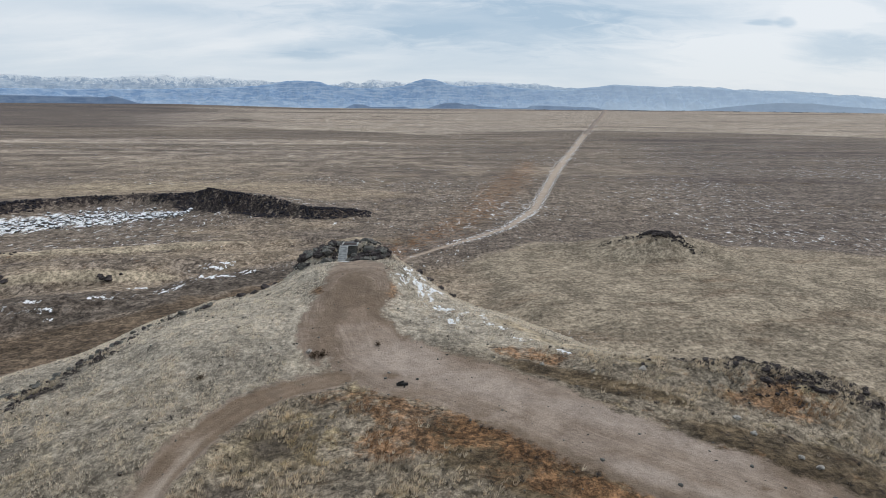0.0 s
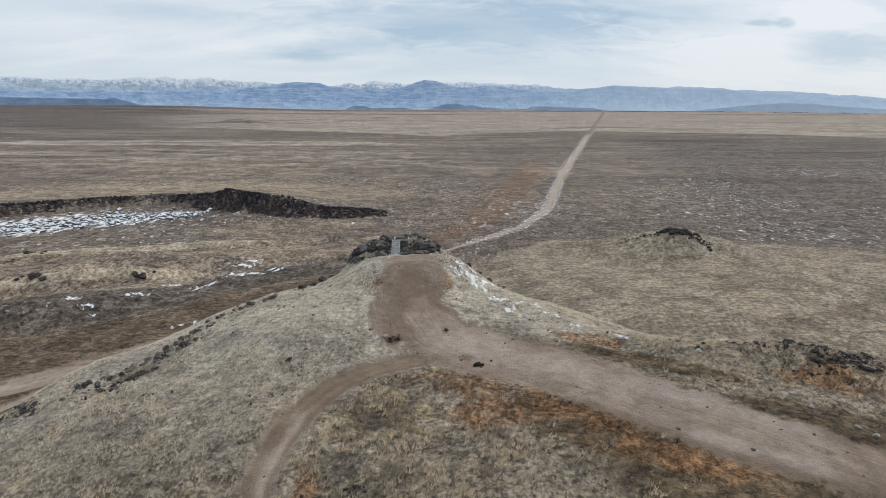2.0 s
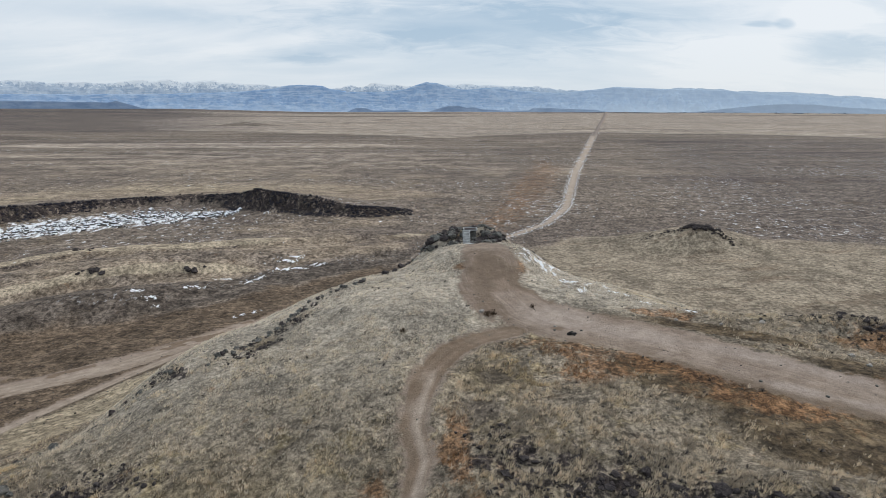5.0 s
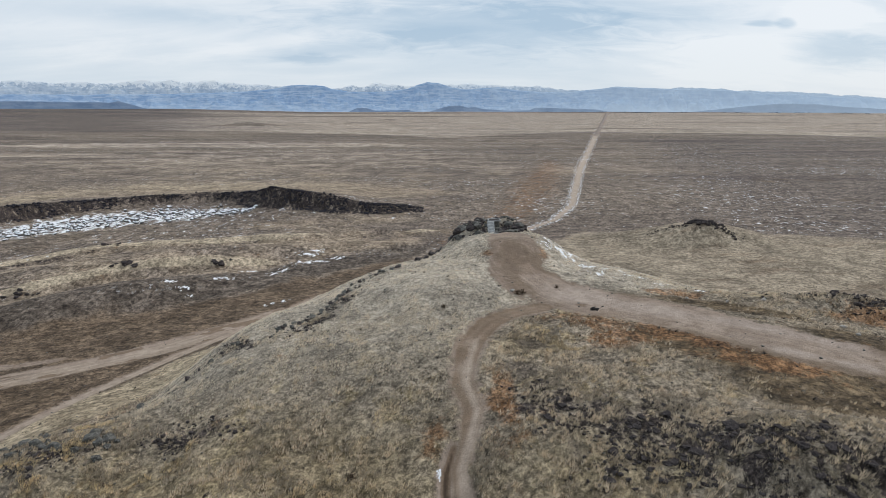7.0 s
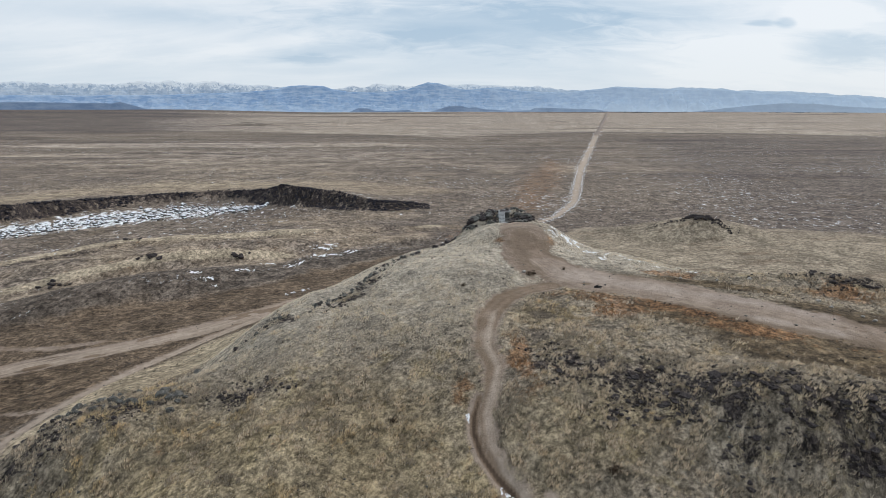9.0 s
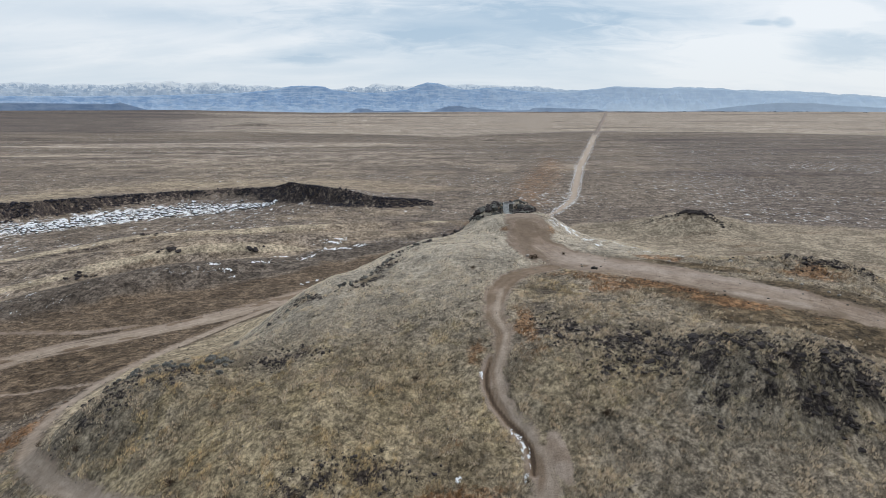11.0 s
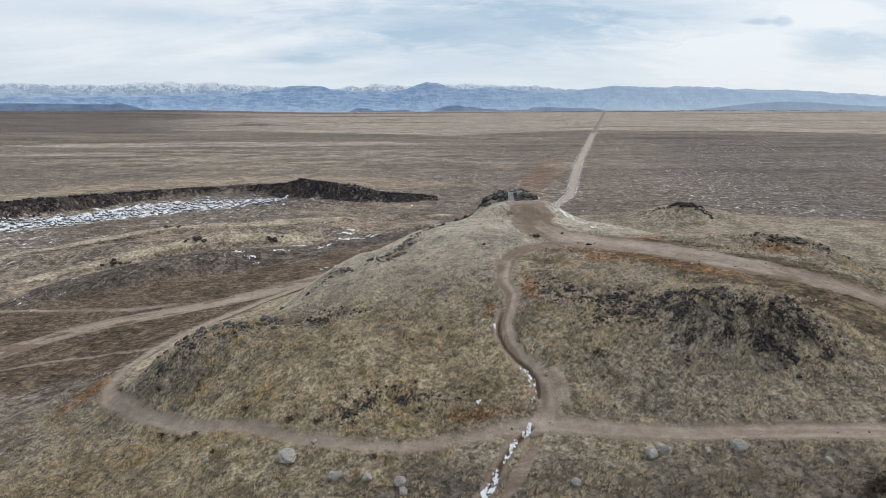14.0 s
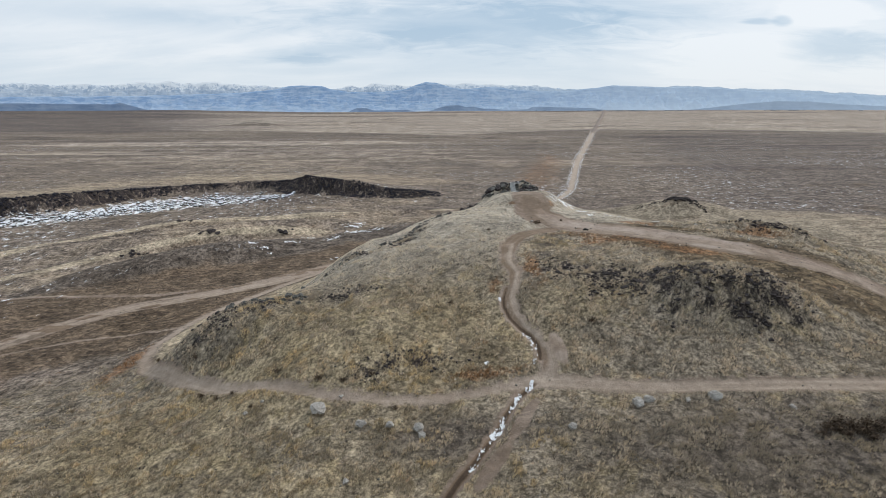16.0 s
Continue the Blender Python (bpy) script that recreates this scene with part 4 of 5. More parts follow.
def stone_mesh(name, mat, seed, points=13):
    """A broken angular block about 1 across: the hull of points on a lumpy ball, its edges worn."""
    dice = random.Random(seed)
    bm = bmesh.new()
    for _ in range(points):
        way = Vector((dice.gauss(0, 1), dice.gauss(0, 1), dice.gauss(0, 1))).normalized()
        reach = dice.uniform(0.42, 0.6) / max(abs(way.x), abs(way.y), abs(way.z)) ** 0.6
        bm.verts.new(way * min(reach, 0.62))
    hull = bmesh.ops.convex_hull(bm, input=bm.verts)
    bmesh.ops.delete(bm, geom=list({g for g in hull["geom_interior"] + hull["geom_unused"] if isinstance(g, bmesh.types.BMVert)}), context="VERTS")
    bmesh.ops.bevel(bm, geom=bm.edges[:], offset=0.02, segments=1, affect="EDGES")
    bmesh.ops.triangulate(bm, faces=bm.faces[:])
    bmesh.ops.subdivide_edges(bm, edges=[e for e in bm.edges if e.calc_length() > 0.3], cuts=1, use_grid_fill=False)
    bmesh.ops.triangulate(bm, faces=bm.faces[:])
    for v in bm.verts:
        v.co += v.co.normalized() * 0.10 * noise.noise(v.co * 4 + Vector((seed, 0, 0)))
    mesh = bpy.data.meshes.new(name)
    bm.to_mesh(mesh)
    bm.free()
    mesh.materials.append(mat)
    return mesh


def rest(x, y):
    return float(ground_height(np.array([x]), np.array([y]))[0])


def stone(name, mesh, x, y, size, label, category, group="", sink=0.22, seed=0, lift=0.0):
    dice = random.Random(seed * 77 + 5)
    sx, sy, sz = size
    ob = new(name, mesh)
    z = rest(x, y) + sz * (0.5 - sink) + lift
    ob.matrix_world = pose(x, y, z, dice.uniform(-14, 14), dice.uniform(-14, 14), dice.uniform(0, 360)) @ Matrix.Diagonal((sx, sy, sz, 1))
    return tagged(ob, label, category, group)


BASALT_STONES = [stone_mesh("basalt_stone", BASALT, k, 18) for k in range(7)]
GREY_STONES = [stone_mesh("grey_stone", GREY_ROCK, 20 + k, 22) for k in range(5)]
PALE_STONES = [stone_mesh("pale_stone", PALE_ROCK, 40 + k, 30) for k in range(5)]


# ---- the lookout on the hilltop ----
def concrete_material():
    m, net = material("weathered_concrete")
    at = net.put("ShaderNodeTexCoord").outputs["Object"]
    luck = net.put("ShaderNodeObjectInfo").outputs["Random"]
    coarse, fine = net.noise(at, 2.2, 5, 0.65), net.noise(at, 18.0, 4, 0.7)
    colour = net.mix(net.ramp(coarse, 0.35, 0.68), (0.28, 0.278, 0.27), (0.50, 0.495, 0.48))
    colour = net.mix(net.ramp(fine, 0.55, 0.75, 0, 0.5), colour, (0.20, 0.20, 0.19))
    colour = net.mix(net.math("MULTIPLY", luck, 0.25), colour, (0.46, 0.455, 0.44))
    finish(net, colour, 0.85, fine, 0.5, 0.02)
    return m


CONCRETE = concrete_material()
TOP_X, TOP_Y = -12.3, 76.2


def build_stairs():
    """Eight concrete steps up the rocks, towards the deck."""
    foot = rest(-13.0, 73.0)
    stairs = new("stone_stairway")
    stairs.location = (-13.0, 73.0, foot)
    tagged(stairs, "pale concrete stairway climbing the lookout rocks", "stairs")
    steps, rise, run = 8, 0.19, 0.26
    for k in range(steps):
        part("step", box(0.86, run + 0.07, rise + 0.02, (0.0, run * k + 0.16, rise * k - 0.02), 0.018, 0.006, 60 + k), CONCRETE, stairs)
    for side in (-0.5, 0.5):
        bm = box(0.12, run * steps + 0.1, 0.15, (side, 0, 0), 0.02, 0.008, 3)
        for v in bm.verts:
            v.co.y += run * steps / 2
            v.co.z += v.co.y / run * rise - 0.06
        part("stringer", bm, CONCRETE, stairs)
    part("landing_stone", box(1.3, 0.7, 0.16, (0.4, -0.4, -0.03), 0.04, 0.02, 9), CONCRETE, stairs, "flat pale stone at the foot")
    return foot + steps * rise


DECK_Z = build_stairs()


def build_deck():
    deck = new("lookout_deck")
    deck.location = (-12.35, 76.25, DECK_Z - 0.10)
    tagged(deck, "pale concrete lookout deck with a low kerb on the rocks", "lookout")
    part("slab", box(2.1, 1.5, 0.13, (0, 0, 0), 0.03, 0.015, 1), CONCRETE, deck)
    part("kerb", box(2.1, 0.16, 0.11, (0, 0.67, 0.134), 0.025, 0.015, 2), CONCRETE, deck)
    part("kerb", box(0.16, 1.16, 0.11, (-0.97, 0, 0.134), 0.025, 0.015, 3), CONCRETE, deck)
    part("kerb", box(0.16, 1.16, 0.11, (0.97, 0, 0.134), 0.025, 0.015, 4), CONCRETE, deck)
    part("floor_slab", box(1.74, 1.14, 0.03, (0, 0, 0.134), 0.01, 0.01, 7), BASALT, deck, "dark worn floor of the deck")
    part("plinth", box(1.8, 1.0, 1.5, (0, 0.15, -1.5), 0.12, 0.06, 6), GREY_ROCK, deck, "dark lava stone base in the shade")
    return deck


build_deck()


def build_outcrop():
    """Lichened lava blocks heaped round the stairs, with gaps in the shade."""
    dice = random.Random(4)
    made = 0
    while made < 190:
        turn, out = dice.uniform(0, 2 * math.pi), math.sqrt(dice.random())
        x, y = -14.3 + 7.0 * out * math.cos(turn), 76.2 + 3.4 * out * math.sin(turn)
        if abs(x + 13.0) < 0.95 and y < 75.5 or abs(x + 12.35) < 1.15 and 75.6 < y < 77.2:
            continue
        size = 0.4 + 1.15 * dice.random() ** 1.5
        dark = made % 5 < 2
        mesh = (BASALT_STONES if dark else GREY_STONES)[made % 5]
        label = "black angular lava block heaped below the lookout" if dark else "grey lichened lava block heaped below the lookout"
        stone("lava_block", mesh, x, y, (size * dice.uniform(1.0, 1.5), size * dice.uniform(0.8, 1.2), size * dice.uniform(0.5, 0.85)), label, "rock", "lava blocks round the lookout", 0.42, made)
        made += 1
    for k, (x, y, wide) in enumerate([(-22.4, 71.2, 1.2), (-21.5, 72.4, 1.0), (-23.4, 69.6, 0.9), (-24.6, 68.2, 1.1), (-3.2, 74.4, 1.1), (-1.9, 73.6, 1.2), (-0.4, 72.8, 0.9), (1.2, 71.4, 1.0)]):
        stone("lava_block", BASALT_STONES[k % 5], x, y, (wide * 1.3, wide, wide * 0.7), "black lava block at the edge of the hilltop", "rock", "lava blocks round the lookout", 0.3, 200 + k)


build_outcrop()


# ---- rocks along the rims ----
def row_of_rocks(line, count, low, high, spread_by, label, group, seed, meshes, name="basalt_rock", flat=0.75):
    dice = random.Random(seed)
    for k in range(count):
        s = (k + dice.uniform(0.1, 0.9)) / count * (len(line) - 1)
        i = min(int(s), len(line) - 2)
        x = line[i][0] + (line[i + 1][0] - line[i][0]) * (s - i) + dice.gauss(0, spread_by)
        y = line[i][1] + (line[i + 1][1] - line[i][1]) * (s - i) + dice.gauss(0, spread_by)
        r = low + (high - low) * dice.random() ** 2
        stone(name, meshes[k % len(meshes)], x, y, (r * dice.uniform(0.9, 1.4), r * dice.uniform(0.8, 1.2), r * flat * dice.uniform(0.8, 1.2)), label, "rock", group, 0.3, seed * 100 + k)


row_of_rocks([(20.5, 49.5), (23.5, 48.8), (26.2, 47.6), (29.2, 46.2), (32.4, 44.6), (36, 43.5), (40, 43)], 60, 0.2, 0.75, 1.3, "black basalt rock on the far rim of the lot", "basalt rocks on the far rim", 11, BASALT_STONES)
row_of_rocks([(58.5, 169.6), (61, 169.2), (63, 168.8), (65, 168.0), (67.5, 166.6)], 110, 0.5, 1.45, 1.1, "black lava rock crowning a low tan hill", "lava rocks on the low hill", 12, BASALT_STONES, "hilltop_rock")
row_of_rocks([(47, 171), (52, 170.2), (57, 169.6)], 34, 0.25, 0.75, 0.7, "small black lava rock trailing down a low tan hill", "lava rocks on the low hill", 25, BASALT_STONES, "hilltop_rock")
row_of_rocks([(67, 166.5), (69.5, 163.5), (72, 161)], 40, 0.3, 0.9, 0.9, "small black lava rock trailing down a low tan hill", "lava rocks on the low hill", 26, BASALT_STONES, "hilltop_rock")
row_of_rocks([(-27, 66.5), (-30, 62.5), (-33, 58), (-34.5, 54.5), (-35.5, 50.5), (-38, 47), (-41, 44)], 110, 0.2, 0.72, 0.45, "dark lichened rock in a ledge along the grassy rim", "ledge rocks on the grassy rim", 13, GREY_STONES + BASALT_STONES[:3])
row_of_rocks([(-44, 45), (-50, 41), (-57, 35), (-63, 29.5), (-67, 26)], 80, 0.2, 0.75, 0.7, "dark weathered rock on the shoulder of the hill", "rocks on the hill shoulder", 14, GREY_STONES + BASALT_STONES[:3])
row_of_rocks([(-64, 28), (-60, 29.2), (-56, 28.8), (-50, 27.6)], 44, 0.35, 1.3, 1.0, "grey lichened rock among dry grass", "rocks among the dry grass", 15, GREY_STONES)
row_of_rocks([(0.5, 18.6), (2.7, 16.4), (5.5, 15.7), (8, 14.3), (11, 14.1), (14, 13.7), (17, 14)], 80, 0.25, 0.85, 1.1, "black lava rock breaking through dry grass", "lava rocks on the near knoll", 16, BASALT_STONES, "knoll_rock", flat=0.5)
row_of_rocks([(-12.4, 26), (-9.9, 24.3), (-6.7, 23.1), (-5, 21.3), (-2, 20.4), (0.5, 18.6)], 60, 0.22, 0.75, 1.2, "low black lava rock among dry grass", "lava rocks on the near knoll", 17, BASALT_STONES, "knoll_rock", flat=0.45)
row_of_rocks([(-0.6, 13.2), (1.5, 12.5), (4.4, 12.6), (9.2, 11.5), (10.6, 10.4), (15.2, 11.2)], 50, 0.22, 0.75, 1.2, "black lava rock below the knoll", "lava rocks on the near knoll", 18, BASALT_STONES, "knoll_rock", flat=0.5)
row_of_rocks([(-9, 18.9), (-3.2, 18.0), (-0.1, 20.0)], 30, 0.35, 1.0, 0.8, "low black lava rock in thick brush", "lava rocks on the near knoll", 19, BASALT_STONES, "knoll_rock", flat=0.45)

BOULDERS = [(-43.4, 3.0, 2.3, 1.7, 1.2), (-38.1, 0.1, 1.2, 0.9, 0.8), (-34.9, -0.4, 0.9, 0.9, 0.8), (-31.7, -1.2, 1.0, 1.1, 1.0), (-31.3, -2.3, 0.9, 0.8, 0.7), (-7.6, 0.2, 1.5, 1.1, 1.0), (-6.2, 0.7, 1.2, 1.0, 0.9), (0.6, -0.3, 1.5, 1.1, 1.0),
            (-15.4, -3.1, 0.9, 0.8, 0.7), (-38.7, -7.7, 0.7, 0.6, 0.5), (-2.4, -0.4, 0.7, 0.5, 0.4), (7.8, -2.4, 0.8, 0.6, 0.5), (-41, 4.6, 0.6, 0.5, 0.4), (-52.5, 4.6, 0.6, 0.5, 0.4), (-50.8, 6.0, 0.5, 0.4, 0.4)]
for k, (x, y, wide, deep, high) in enumerate(BOULDERS):
    big = "large " if wide > 1.4 else ""
    stone("boulder", PALE_STONES[k % 5], x, y, (wide, deep, high), big + "pale grey boulder in grass below the track", "boulder", "pale boulders below the track", 0.25, 300 + k)
for k, (x, y, wide) in enumerate([(22.6, 40.6, 0.5), (22.9, 38.6, 0.45), (25.6, 35.0, 0.5), (24.8, 35.9, 0.35), (17.6, 47.6, 0.6), (-12.2, 49.9, 0.5), (-4.6, 47.0, 0.25), (13.2, 47.4, 0.4), (9, 49, 0.35)]):
    stone("white_stone", PALE_STONES[k % 5], x, y, (wide * 1.2, wide, wide * 0.7), "small whitish stone lying beside the dirt lot", "stone", "whitish stones beside the lot", 0.2, 340 + k)
row_of_rocks([(-109, 133), (-105, 134)], 7, 0.8, 2.0, 0.9, "dark lava rock on a low tan ridge", "lava rocks on the tan ridge", 21, BASALT_STONES)
row_of_rocks([(-86, 140), (-82, 141.5)], 6, 0.6, 1.5, 0.8, "dark lava rock on a low tan ridge", "lava rocks on the tan ridge", 22, BASALT_STONES)
row_of_rocks([(-134, 168), (-127, 170)], 9, 0.6, 1.6, 1.0, "dark lava rock on a low tan ridge", "lava rocks on the tan ridge", 23, BASALT_STONES)
row_of_rocks([(-128, 116), (-121, 119)], 8, 0.5, 1.3, 1.0, "dark lava rock on a low tan ridge", "lava rocks on the tan ridge", 24, BASALT_STONES)


# ---- the burnt spot on the lot ----
def char_material():
    m, net = material("charred_wood")
    at = net.put("ShaderNodeTexCoord").outputs["Object"]
    grain = net.noise(net.scaled(at, 1, 8, 8), 4.0, 5, 0.7)
    finish(net, net.mix(grain, (0.008, 0.008, 0.008), (0.035, 0.032, 0.030)), 0.8, grain, 0.6, 0.02)
    return m


CHAR = char_material()


def log_mesh(length, radius, seed):
    bm = bmesh.new()
    bmesh.ops.create_cone(bm, cap_ends=True, segments=10, radius1=radius, radius2=radius * 0.8, depth=length)
    bmesh.ops.subdivide_edges(bm, edges=[e for e in bm.edges if abs(e.verts[0].co.z - e.verts[1].co.z) > 0.1], cuts=4)
    for v in bm.verts:
        v.co += Vector((1, 1, 0)) * 0.035 * noise.noise(v.co * 6 + Vector((seed, 0, 0)))
    bmesh.ops.rotate(bm, matrix=Matrix.Rotation(radians(90), 3, "Y"), verts=bm.verts)
    return bm


logs = new("charred_logs")
logs.location = (-3.3, 44.7, rest(-3.3, 44.7) + 0.02)
tagged(logs, "black charred logs of a camp fire on the dirt lot", "burnt logs")
for k, (length, radius, turn, dx, dy, dz) in enumerate([(0.95, 0.13, 8, 0, 0, 0.11), (0.7, 0.10, -12, 0.05, 0.2, 0.09), (0.55, 0.08, 40, -0.1, 0.05, 0.27), (0.4, 0.05, 95, 0.2, -0.25, 0.05)]):
    bm = log_mesh(length, radius, k)
    bmesh.ops.rotate(bm, matrix=Matrix.Rotation(radians(turn), 3, "Z"), verts=bm.verts)
    bmesh.ops.translate(bm, vec=(dx, dy, dz), verts=bm.verts)
    part("log", bm, CHAR, logs)


# ---- grass, scrub and rubble ----
def loose_mesh(name, corners, mats, values):
    """Many separate triangles; corners is an array of triangles by three places."""
    count = len(corners)
    mesh = bpy.data.meshes.new(name)
    mesh.vertices.add(count * 3)
    mesh.vertices.foreach_set("co", corners.astype(np.float32).ravel())
    mesh.loops.add(count * 3)
    mesh.loops.foreach_set("vertex_index", np.arange(count * 3, dtype=np.int32))
    mesh.polygons.add(count)
    mesh.polygons.foreach_set("loop_start", np.arange(0, count * 3, 3, dtype=np.int32))
    mesh.update(calc_edges=True)
    for key, v in values.items():
        give(mesh, key, np.repeat(v, 3))
    mesh.materials.append(mats)
    return mesh


def grass_material():
    m, net = material("dry_bunch_grass")
    tint, rust, luck, bleach = net.attr("tint"), net.attr("weed"), net.attr("luck"), net.attr("bleach")
    colour = net.mix(tint, (0.80, 0.675, 0.52), (0.82, 0.645, 0.39))
    colour = net.mix(net.math("MULTIPLY", bleach, 0.9), colour, (0.90, 0.815, 0.69))
    colour = net.mix(net.ramp(luck, 0.0, 1.0, 0.0, 0.62), colour, (0.115, 0.096, 0.078))
    colour = net.mix(rust, colour, (0.31, 0.175, 0.09))
    lit = net.put("ShaderNodeBsdfDiffuse", {"Color": colour, "Roughness": 0.8}).outputs[0]
    through_blade = net.put("ShaderNodeBsdfTranslucent", {"Color": colour}).outputs[0]
    net.put("ShaderNodeOutputMaterial", {"Surface": net.put("ShaderNodeMixShader", {0: 0.42, 1: lit, 2: through_blade}).outputs[0]})
    return m


def scrub_material():
    m, net = material("dark_scrub")
    luck = net.attr("luck")
    finish(net, net.mix(luck, (0.028, 0.023, 0.025), (0.15, 0.128, 0.112)), 0.95, specular=0.1)
    return m


GRASS, SCRUB = grass_material(), scrub_material()
dice = np.random.default_rng(7)


def tufts(x, y, size, blades, splay, width):
    """Bunches of single blades that lean outwards and a little downwind."""
    n = len(x)
    z = ground_height(x, y)
    turn = dice.uniform(0, 2 * np.pi, (n, blades))
    length = size[:, None] * dice.uniform(0.65, 1.2, (n, blades))
    lean = splay * dice.uniform(0.35, 1.3, (n, blades))
    root_r = size[:, None] * 0.28 * dice.uniform(0.2, 1, (n, blades))
    bx, by = x[:, None] + np.cos(turn) * root_r, y[:, None] + np.sin(turn) * root_r
    tip = np.stack([bx + np.cos(turn) * np.sin(lean) * length + 0.28 * length, by + np.sin(turn) * np.sin(lean) * length, z[:, None] + np.cos(lean) * length], -1)
    side = np.stack([-np.sin(turn), np.cos(turn), 0 * turn], -1) * (width * size)[:, None, None]
    root = np.stack([bx, by, np.repeat(z[:, None] - 0.04, blades, 1)], -1)
    return np.stack([root - side, root + side, tip], 2).reshape(-1, 3, 3)


def scatter(count, x0, x1, y0, y1):
    return dice.uniform(x0, x1, count), dice.uniform(y0, y1, count)


def clumpy(x, y, size, seed):
    return 0.5 + 0.5 * fractal(x, y, size, 3, seed) / 1.4


def build_grass():
    x, y = scatter(260000, -86, 46, -18, 84)
    m = masks(x, y)
    keep = (m["dirt"] < -0.25) & (dice.random(len(x)) < np.clip(m["hill"], 0, 1) * (0.06 + 1.05 * step(0.40, 0.62, clumpy(x, y, 1.3, 51)) + 0.3 * m["bleach"])) & (np.maximum(along(x, y, DITCH)[0], along(x, y, DITCH_2)[0]) < -0.1) & (m["dark"] < 0.9) & (m["pale"] < 0.5) & (dice.random(len(x)) > m["soil"] * 0.93) & (dice.random(len(x)) > 0.6 * np.clip(m["rust"], 0, 1)) & (dice.random(len(x)) > 0.92 * step(-7, -0.5, along(x, y, LOT)[0]))
    x, y = x[keep], y[keep]
    tint = np.clip(0.05 + 0.8 * step(0.56, 0.72, clumpy(x, y, 4.5, 63)) + 0.6 * m["yellow"][keep] * step(0.35, 0.8, clumpy(x, y, 5, 61)) + 0.6 * (clumpy(x, y, 9, 67) - 0.5) + dice.normal(0, 0.15, len(x)), 0, 1)
    weed = np.clip(m["rust"][keep] * 1.3 * (dice.random(len(x)) < 0.65), 0, 1)
    luck = np.clip(1.15 * dice.random(len(x)) ** 2.6 + 0.1 * m["dark"][keep] + 0.6 * step(0.52, 0.72, clumpy(x, y, 1.2, 92)) + 0.4 * step(0.60, 0.85, clumpy(x, y, 3, 91)), 0, 1)
    luck = np.clip(luck + 0.45 * patches(x, y, [(8, -7, 38, 12, 0)]) + 0.22 * patches(x, y, [(-62, -10, 46, 22, 0)]), 0, 1)
    tint = np.where(y > 40, tint * 0.5, tint) * (1 - 0.5 * step(-18, 0, x))
    bleach = m["bleach"][keep]
    luck = luck * (1 - 0.75 * bleach)
    blades = 9
    size = dice.uniform(0.13, 0.35, len(x)) * (1 - 0.45 * bleach) * (0.7 + 0.6 * step(0.40, 0.7, clumpy(x, y, 1.3, 51)))
    corners = tufts(x, y, size, blades, 0.5, 0.078)
    values = {k: np.repeat(v, blades) for k, v in (("tint", tint), ("weed", weed), ("luck", luck), ("bleach", bleach))}
    return tagged(new("bunch_grass", loose_mesh("bunch_grass", corners, GRASS, values)), "dry straw-coloured bunch grass covering the hill", "grass", kind="stuff")


build_grass()


def build_scrub():
    """Low dark brush: thick on the lava, thin over the fields."""
    sets = []
    x, y = scatter(60000, -84, 46, -18, 84)
    m = masks(x, y)
    keep = (m["dirt"] < -0.3) & (dice.random(len(x)) < (0.02 + 0.24 * np.minimum(m["dark"], 0.8) * (clumpy(x, y, 1.8, 71) > 0.55) + 0.03 * (clumpy(x, y, 7, 73) > 0.62)) * (1 - 0.6 * m["bleach"]))
    sets.append((x[keep], y[keep], 0.14, 0.42))
    x, y = scatter(26000, -190, 150, 84, 235)
    m = masks(x, y)
    keep = (m["dirt"] < -0.5) & (dice.random(len(x)) < 0.02 + 0.55 * step(0.55, 0.75, clumpy(x, y, 13, 75)))
    sets.append((x[keep], y[keep], 0.12, 0.38))
    x, y = np.concatenate([s[0] for s in sets]), np.concatenate([s[1] for s in sets])
    size = np.concatenate([dice.uniform(s[2], s[3], len(s[0])) for s in sets])
    blades = 20
    corners = tufts(x, y, size * 0.8, blades, 1.0, 0.10)
    values = {"luck": np.clip(dice.random(len(x) * blades) * 0.7 + 0.3 * np.repeat(dice.random(len(x)), blades), 0, 1)}
    return tagged(new("dark_scrub", loose_mesh("dark_scrub", corners, SCRUB, values)), "low dark brush scattered over dry ground", "scrub", kind="stuff")


build_scrub()


def build_rubble(name, label, places, mat, seed):
    """Loose stones too many to count, joined."""
    rng = np.random.default_rng(seed)
    base = bmesh.new()
    bmesh.ops.create_icosphere(base, subdivisions=1, radius=0.5)
    ball = np.array([v.co[:] for v in base.verts])
    faces = np.array([[v.index for v in f.verts] for f in base.faces])
    base.free()
    x, y, r = places
    n = len(x)
    lump = ball[None] * rng.uniform(0.55, 1.25, (n, len(ball), 1)) * rng.uniform(0.6, 1.5, (n, 1, 3)) * r[:, None, None]
    lump[..., 2] *= 0.75
    lump += np.stack([x, y, ground_height(x, y) + 0.12 * r], -1)[:, None]
    tris = (faces[None] + (np.arange(n) * len(ball))[:, None, None]).reshape(-1, 3)
    mesh = bpy.data.meshes.new(name)
    mesh.vertices.add(n * len(ball))
    mesh.vertices.foreach_set("co", lump.astype(np.float32).ravel())
    mesh.loops.add(len(tris) * 3)
    mesh.loops.foreach_set("vertex_index", tris.astype(np.int32).ravel())
    mesh.polygons.add(len(tris))
    mesh.polygons.foreach_set("loop_start", np.arange(0, len(tris) * 3, 3, dtype=np.int32))
    mesh.update(calc_edges=True)
    mesh.materials.append(mat)
    return tagged(new(name, mesh), label, "rubble", kind="stuff")


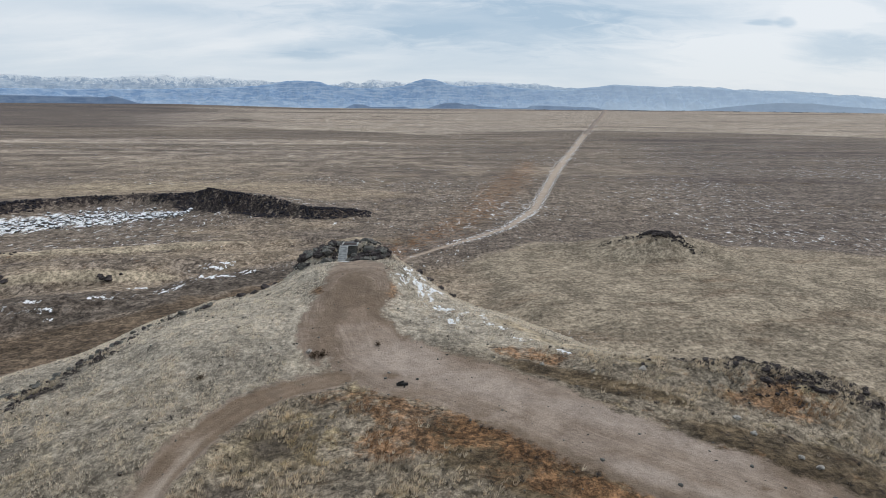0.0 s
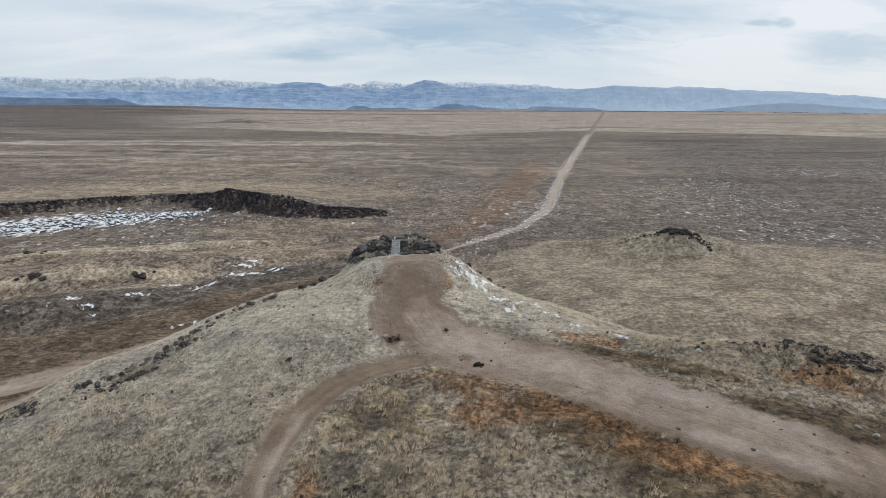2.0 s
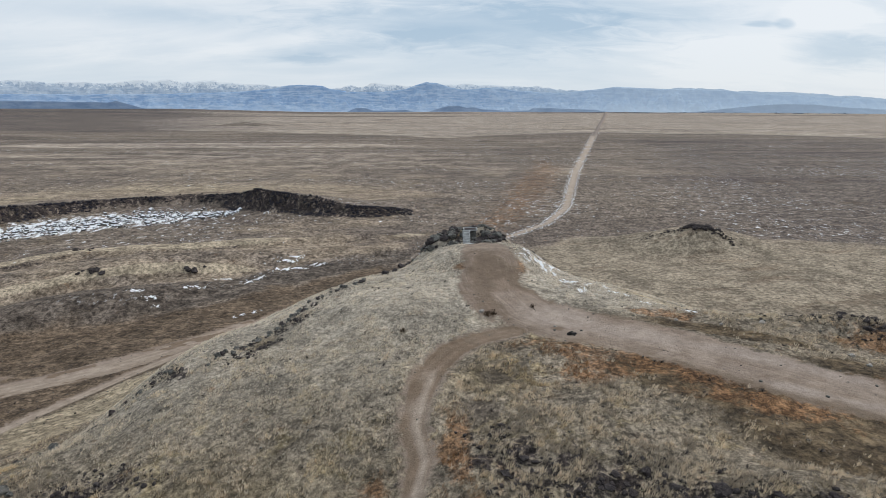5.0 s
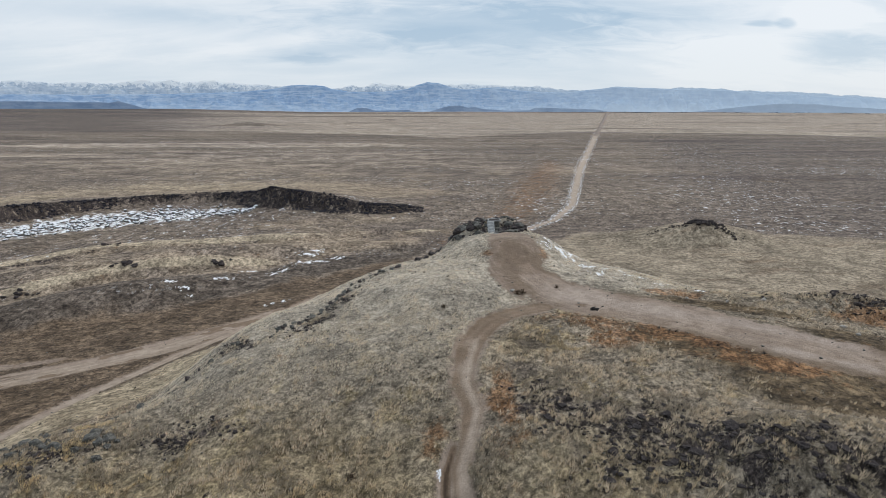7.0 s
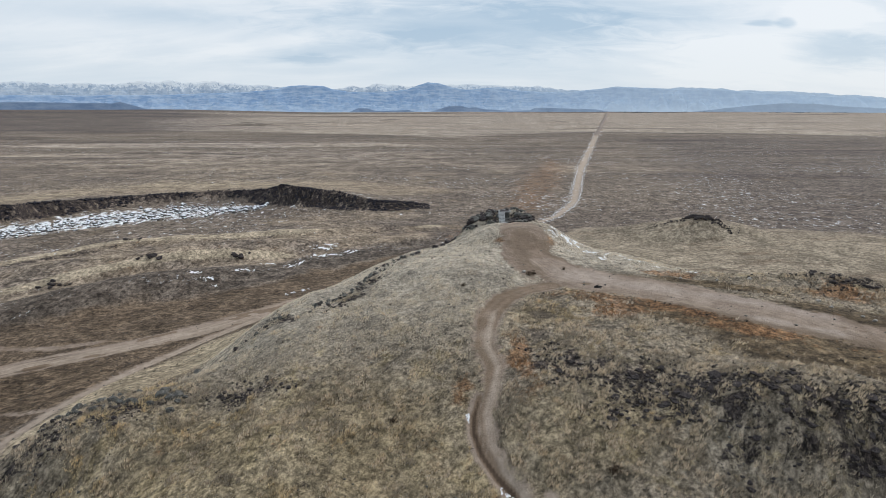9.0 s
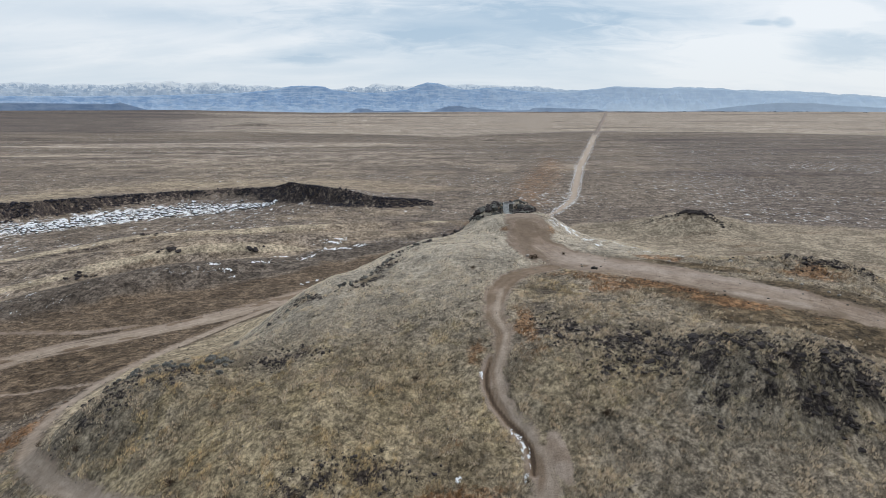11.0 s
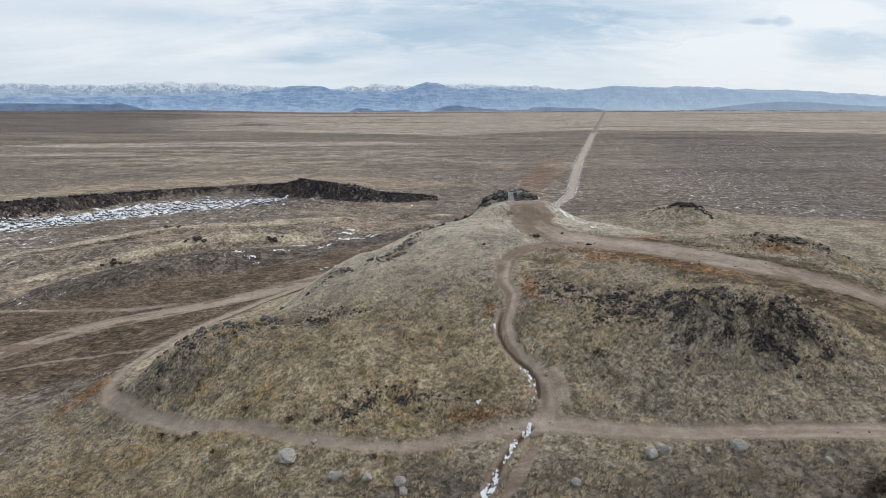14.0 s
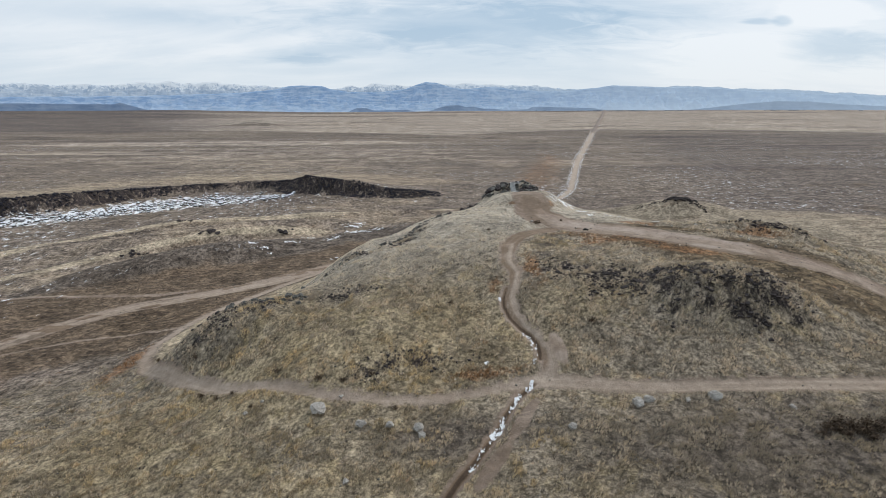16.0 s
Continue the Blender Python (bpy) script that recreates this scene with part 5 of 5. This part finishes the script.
def near_dark(count, low, high):
    x, y = scatter(count * 14, -70, 46, 5, 84)
    keep = (dice.random(len(x)) < 1.2 * masks(x, y)["dark"]) & (clumpy(x, y, 2.2, 81) > 0.52)
    x, y = x[keep][:count], y[keep][:count]
    return x, y, low + (high - low) * dice.random(len(x)) ** 3


build_rubble("lava_rubble", "black lava stones scattered through dry grass", near_dark(5500, 0.12, 0.5), BASALT, 5)


def scarp_places(count):
    x = dice.uniform(-250, -30, count * 4)
    y = np.interp(x, [p[0] for p in SCARP], [p[1] for p in SCARP]) + dice.uniform(-4, 22, count * 4)
    keep = dice.random(count * 4) < scarp_face(x, y) * step(0.30, 0.55, clumpy(x, y, 6, 97))
    x, y = x[keep][:count], y[keep][:count]
    return x, y, 0.3 + 1.1 * dice.random(len(x)) ** 3


# black basalt with the bluish cast of distance haze mixed into its colours
SCARP_ROCK = rock_material("hazy_scarp_basalt", (0.014, 0.0135, 0.019), (0.040, 0.038, 0.047), (0.075, 0.069, 0.074))
build_rubble("scarp_rubble", "black broken lava on the face of a low scarp", scarp_places(4200), SCARP_ROCK, 6)


def speckle_places(count):
    """Small stones lying about the lot, tracks and lowland."""
    x, y = scatter(count, -110, 46, -15, 110)
    keep = dice.random(count) < 0.25 + 0.75 * (masks(x, y)["dirt"] > -1.5)
    return x[keep], y[keep], 0.06 + 0.22 * dice.random(keep.sum()) ** 4


build_rubble("loose_stones", "small grey stones strewn over dirt and grass", speckle_places(5000), GREY_ROCK, 8)


def snow_capped_material():
    """Lava stones with snow lying on their upper faces."""
    m, net = material("snow_capped_lava")
    at = net.put("ShaderNodeTexCoord").outputs["Object"]
    upward = net.put("ShaderNodeSeparateXYZ", {0: net.put("ShaderNodeNewGeometry").outputs["Normal"]}).outputs[2]
    lying = net.math("ADD", upward, net.math("MULTIPLY", net.math("SUBTRACT", net.noise(at, 0.6, 5, 0.7), 0.5), 2.2))
    colour = net.mix(net.ramp(lying, 0.45, 0.75), net.mix(net.noise(at, 2.0, 4), (0.05, 0.048, 0.05), (0.16, 0.145, 0.13)), (0.80, 0.82, 0.85))
    finish(net, colour, 0.9, specular=0.2)
    return m


def talus_places(count):
    x = dice.uniform(-250, -105, count)
    middle = np.interp(x, [p[0] for p in SNOWFIELD], [p[1] for p in SNOWFIELD])
    half = np.interp(x, [p[0] for p in SNOWFIELD], [p[2] for p in SNOWFIELD])
    y = middle + half * np.clip(dice.normal(0, 0.6, count), -1.2, 1.1)
    return x, y, 0.35 + 1.9 * dice.random(count) ** 3


build_rubble("snowy_talus", "lava talus half buried in old snow", talus_places(1900), snow_capped_material(), 9)


# ---- shrubs along the track ----
def shrub_material():
    m, net = material("dead_shrub")
    luck = net.attr("luck")
    finish(net, net.mix(luck, (0.040, 0.029, 0.022), (0.15, 0.105, 0.070)), 0.95, specular=0.1)
    return m


def shrub_mesh(seed):
    """A knee-high dead bush: forked twigs with small dry leaves."""
    rng = np.random.default_rng(seed)
    tris = []
    for _ in range(34):
        turn, lean, size = rng.uniform(0, 2 * np.pi), rng.uniform(0.1, 1.25), rng.uniform(0.3, 0.62)
        tip = np.array([np.cos(turn) * np.sin(lean), np.sin(turn) * np.sin(lean), np.cos(lean)]) * size
        side = np.array([-np.sin(turn), np.cos(turn), 0]) * 0.016
        tris.append([-side, side, tip])
        for _ in range(7):
            at = tip * rng.uniform(0.45, 1.05) + rng.normal(0, 0.035, 3)
            at[2] = max(at[2], 0.03)
            tris.append([at, at + rng.normal(0, 0.055, 3), at + rng.normal(0, 0.055, 3)])
    return loose_mesh("shrub", np.array(tris), SHRUB, {"luck": rng.random(len(tris))})


SHRUB = shrub_material()
SHRUBS = [shrub_mesh(k) for k in range(4)]
for k, (x, y, big) in enumerate([(9.8, -6.8, 2.3), (11.2, -6.2, 2.4), (12.3, -7.2, 2.4), (13.6, -6.4, 2.3), (14.8, -7.4, 2.2), (-64.3, 19.4, 1.3), (-61.1, 12.6, 1.4), (-56.0, 10.2, 1.2), (-50.4, 11.4, 1.3), (-52.1, 5.6, 1.0), (-44.2, 7.6, 1.5), (-41.2, 6.9, 1.4), (-37.7, 7.2, 1.1), (-9.6, 13.3, 1.5), (-72.8, 25.4, 1.2),
                                 (-58.4, 11.0, 1.1), (-34.5, 2.2, 1.0), (-27.9, 21.3, 1.1), (-11.6, 49.3, 1.3), (-10.9, 49.8, 1.2), (-20.6, 46, 1.0), (-6.2, 52.6, 0.9), (9.0, -6.2, 1.8), (10.4, -5.6, 2.0), (11.6, -6.9, 2.0), (12.9, -5.9, 1.9), (14.2, -6.8, 1.7), (10.2, -7.6, 1.6), (12.4, -8.0, 1.6), (15.3, -5.6, 1.5), (8.0, -7.2, 1.4)]):
    bush = new("shrub", SHRUBS[k % 4])
    bush.matrix_world = pose(x, y, rest(x, y) - 0.03, 0, 0, k * 77) @ Matrix.Diagonal((big, big, big * 0.85, 1))
    tagged(bush, "low dead brown shrub growing beside the dirt track", "shrub", "dead shrubs beside the tracks")


# ---- trees along the foot of the far mountains ----
def tree_places(count):
    angle = np.radians(dice.uniform(9, 36, count)) + 0.004 * dice.normal(0, 1, count)
    reach = dice.uniform(4120, 4240, count)
    keep = clumpy(np.degrees(angle), 0 * angle, 0.9, 95) > 0.42
    return (-18 + reach * np.sin(angle))[keep], (-22 + reach * np.cos(angle))[keep], dice.uniform(4, 9, count)[keep]


# distance haze painted into the trees as a blue-grey base colour
HAZY_TREES = rock_material("hazy_far_trees", (0.10, 0.125, 0.165), (0.16, 0.19, 0.235), (0.22, 0.25, 0.29))
build_rubble("far_trees", "tiny dark tree clumps along the foot of the mountains", tree_places(420), HAZY_TREES, 12)
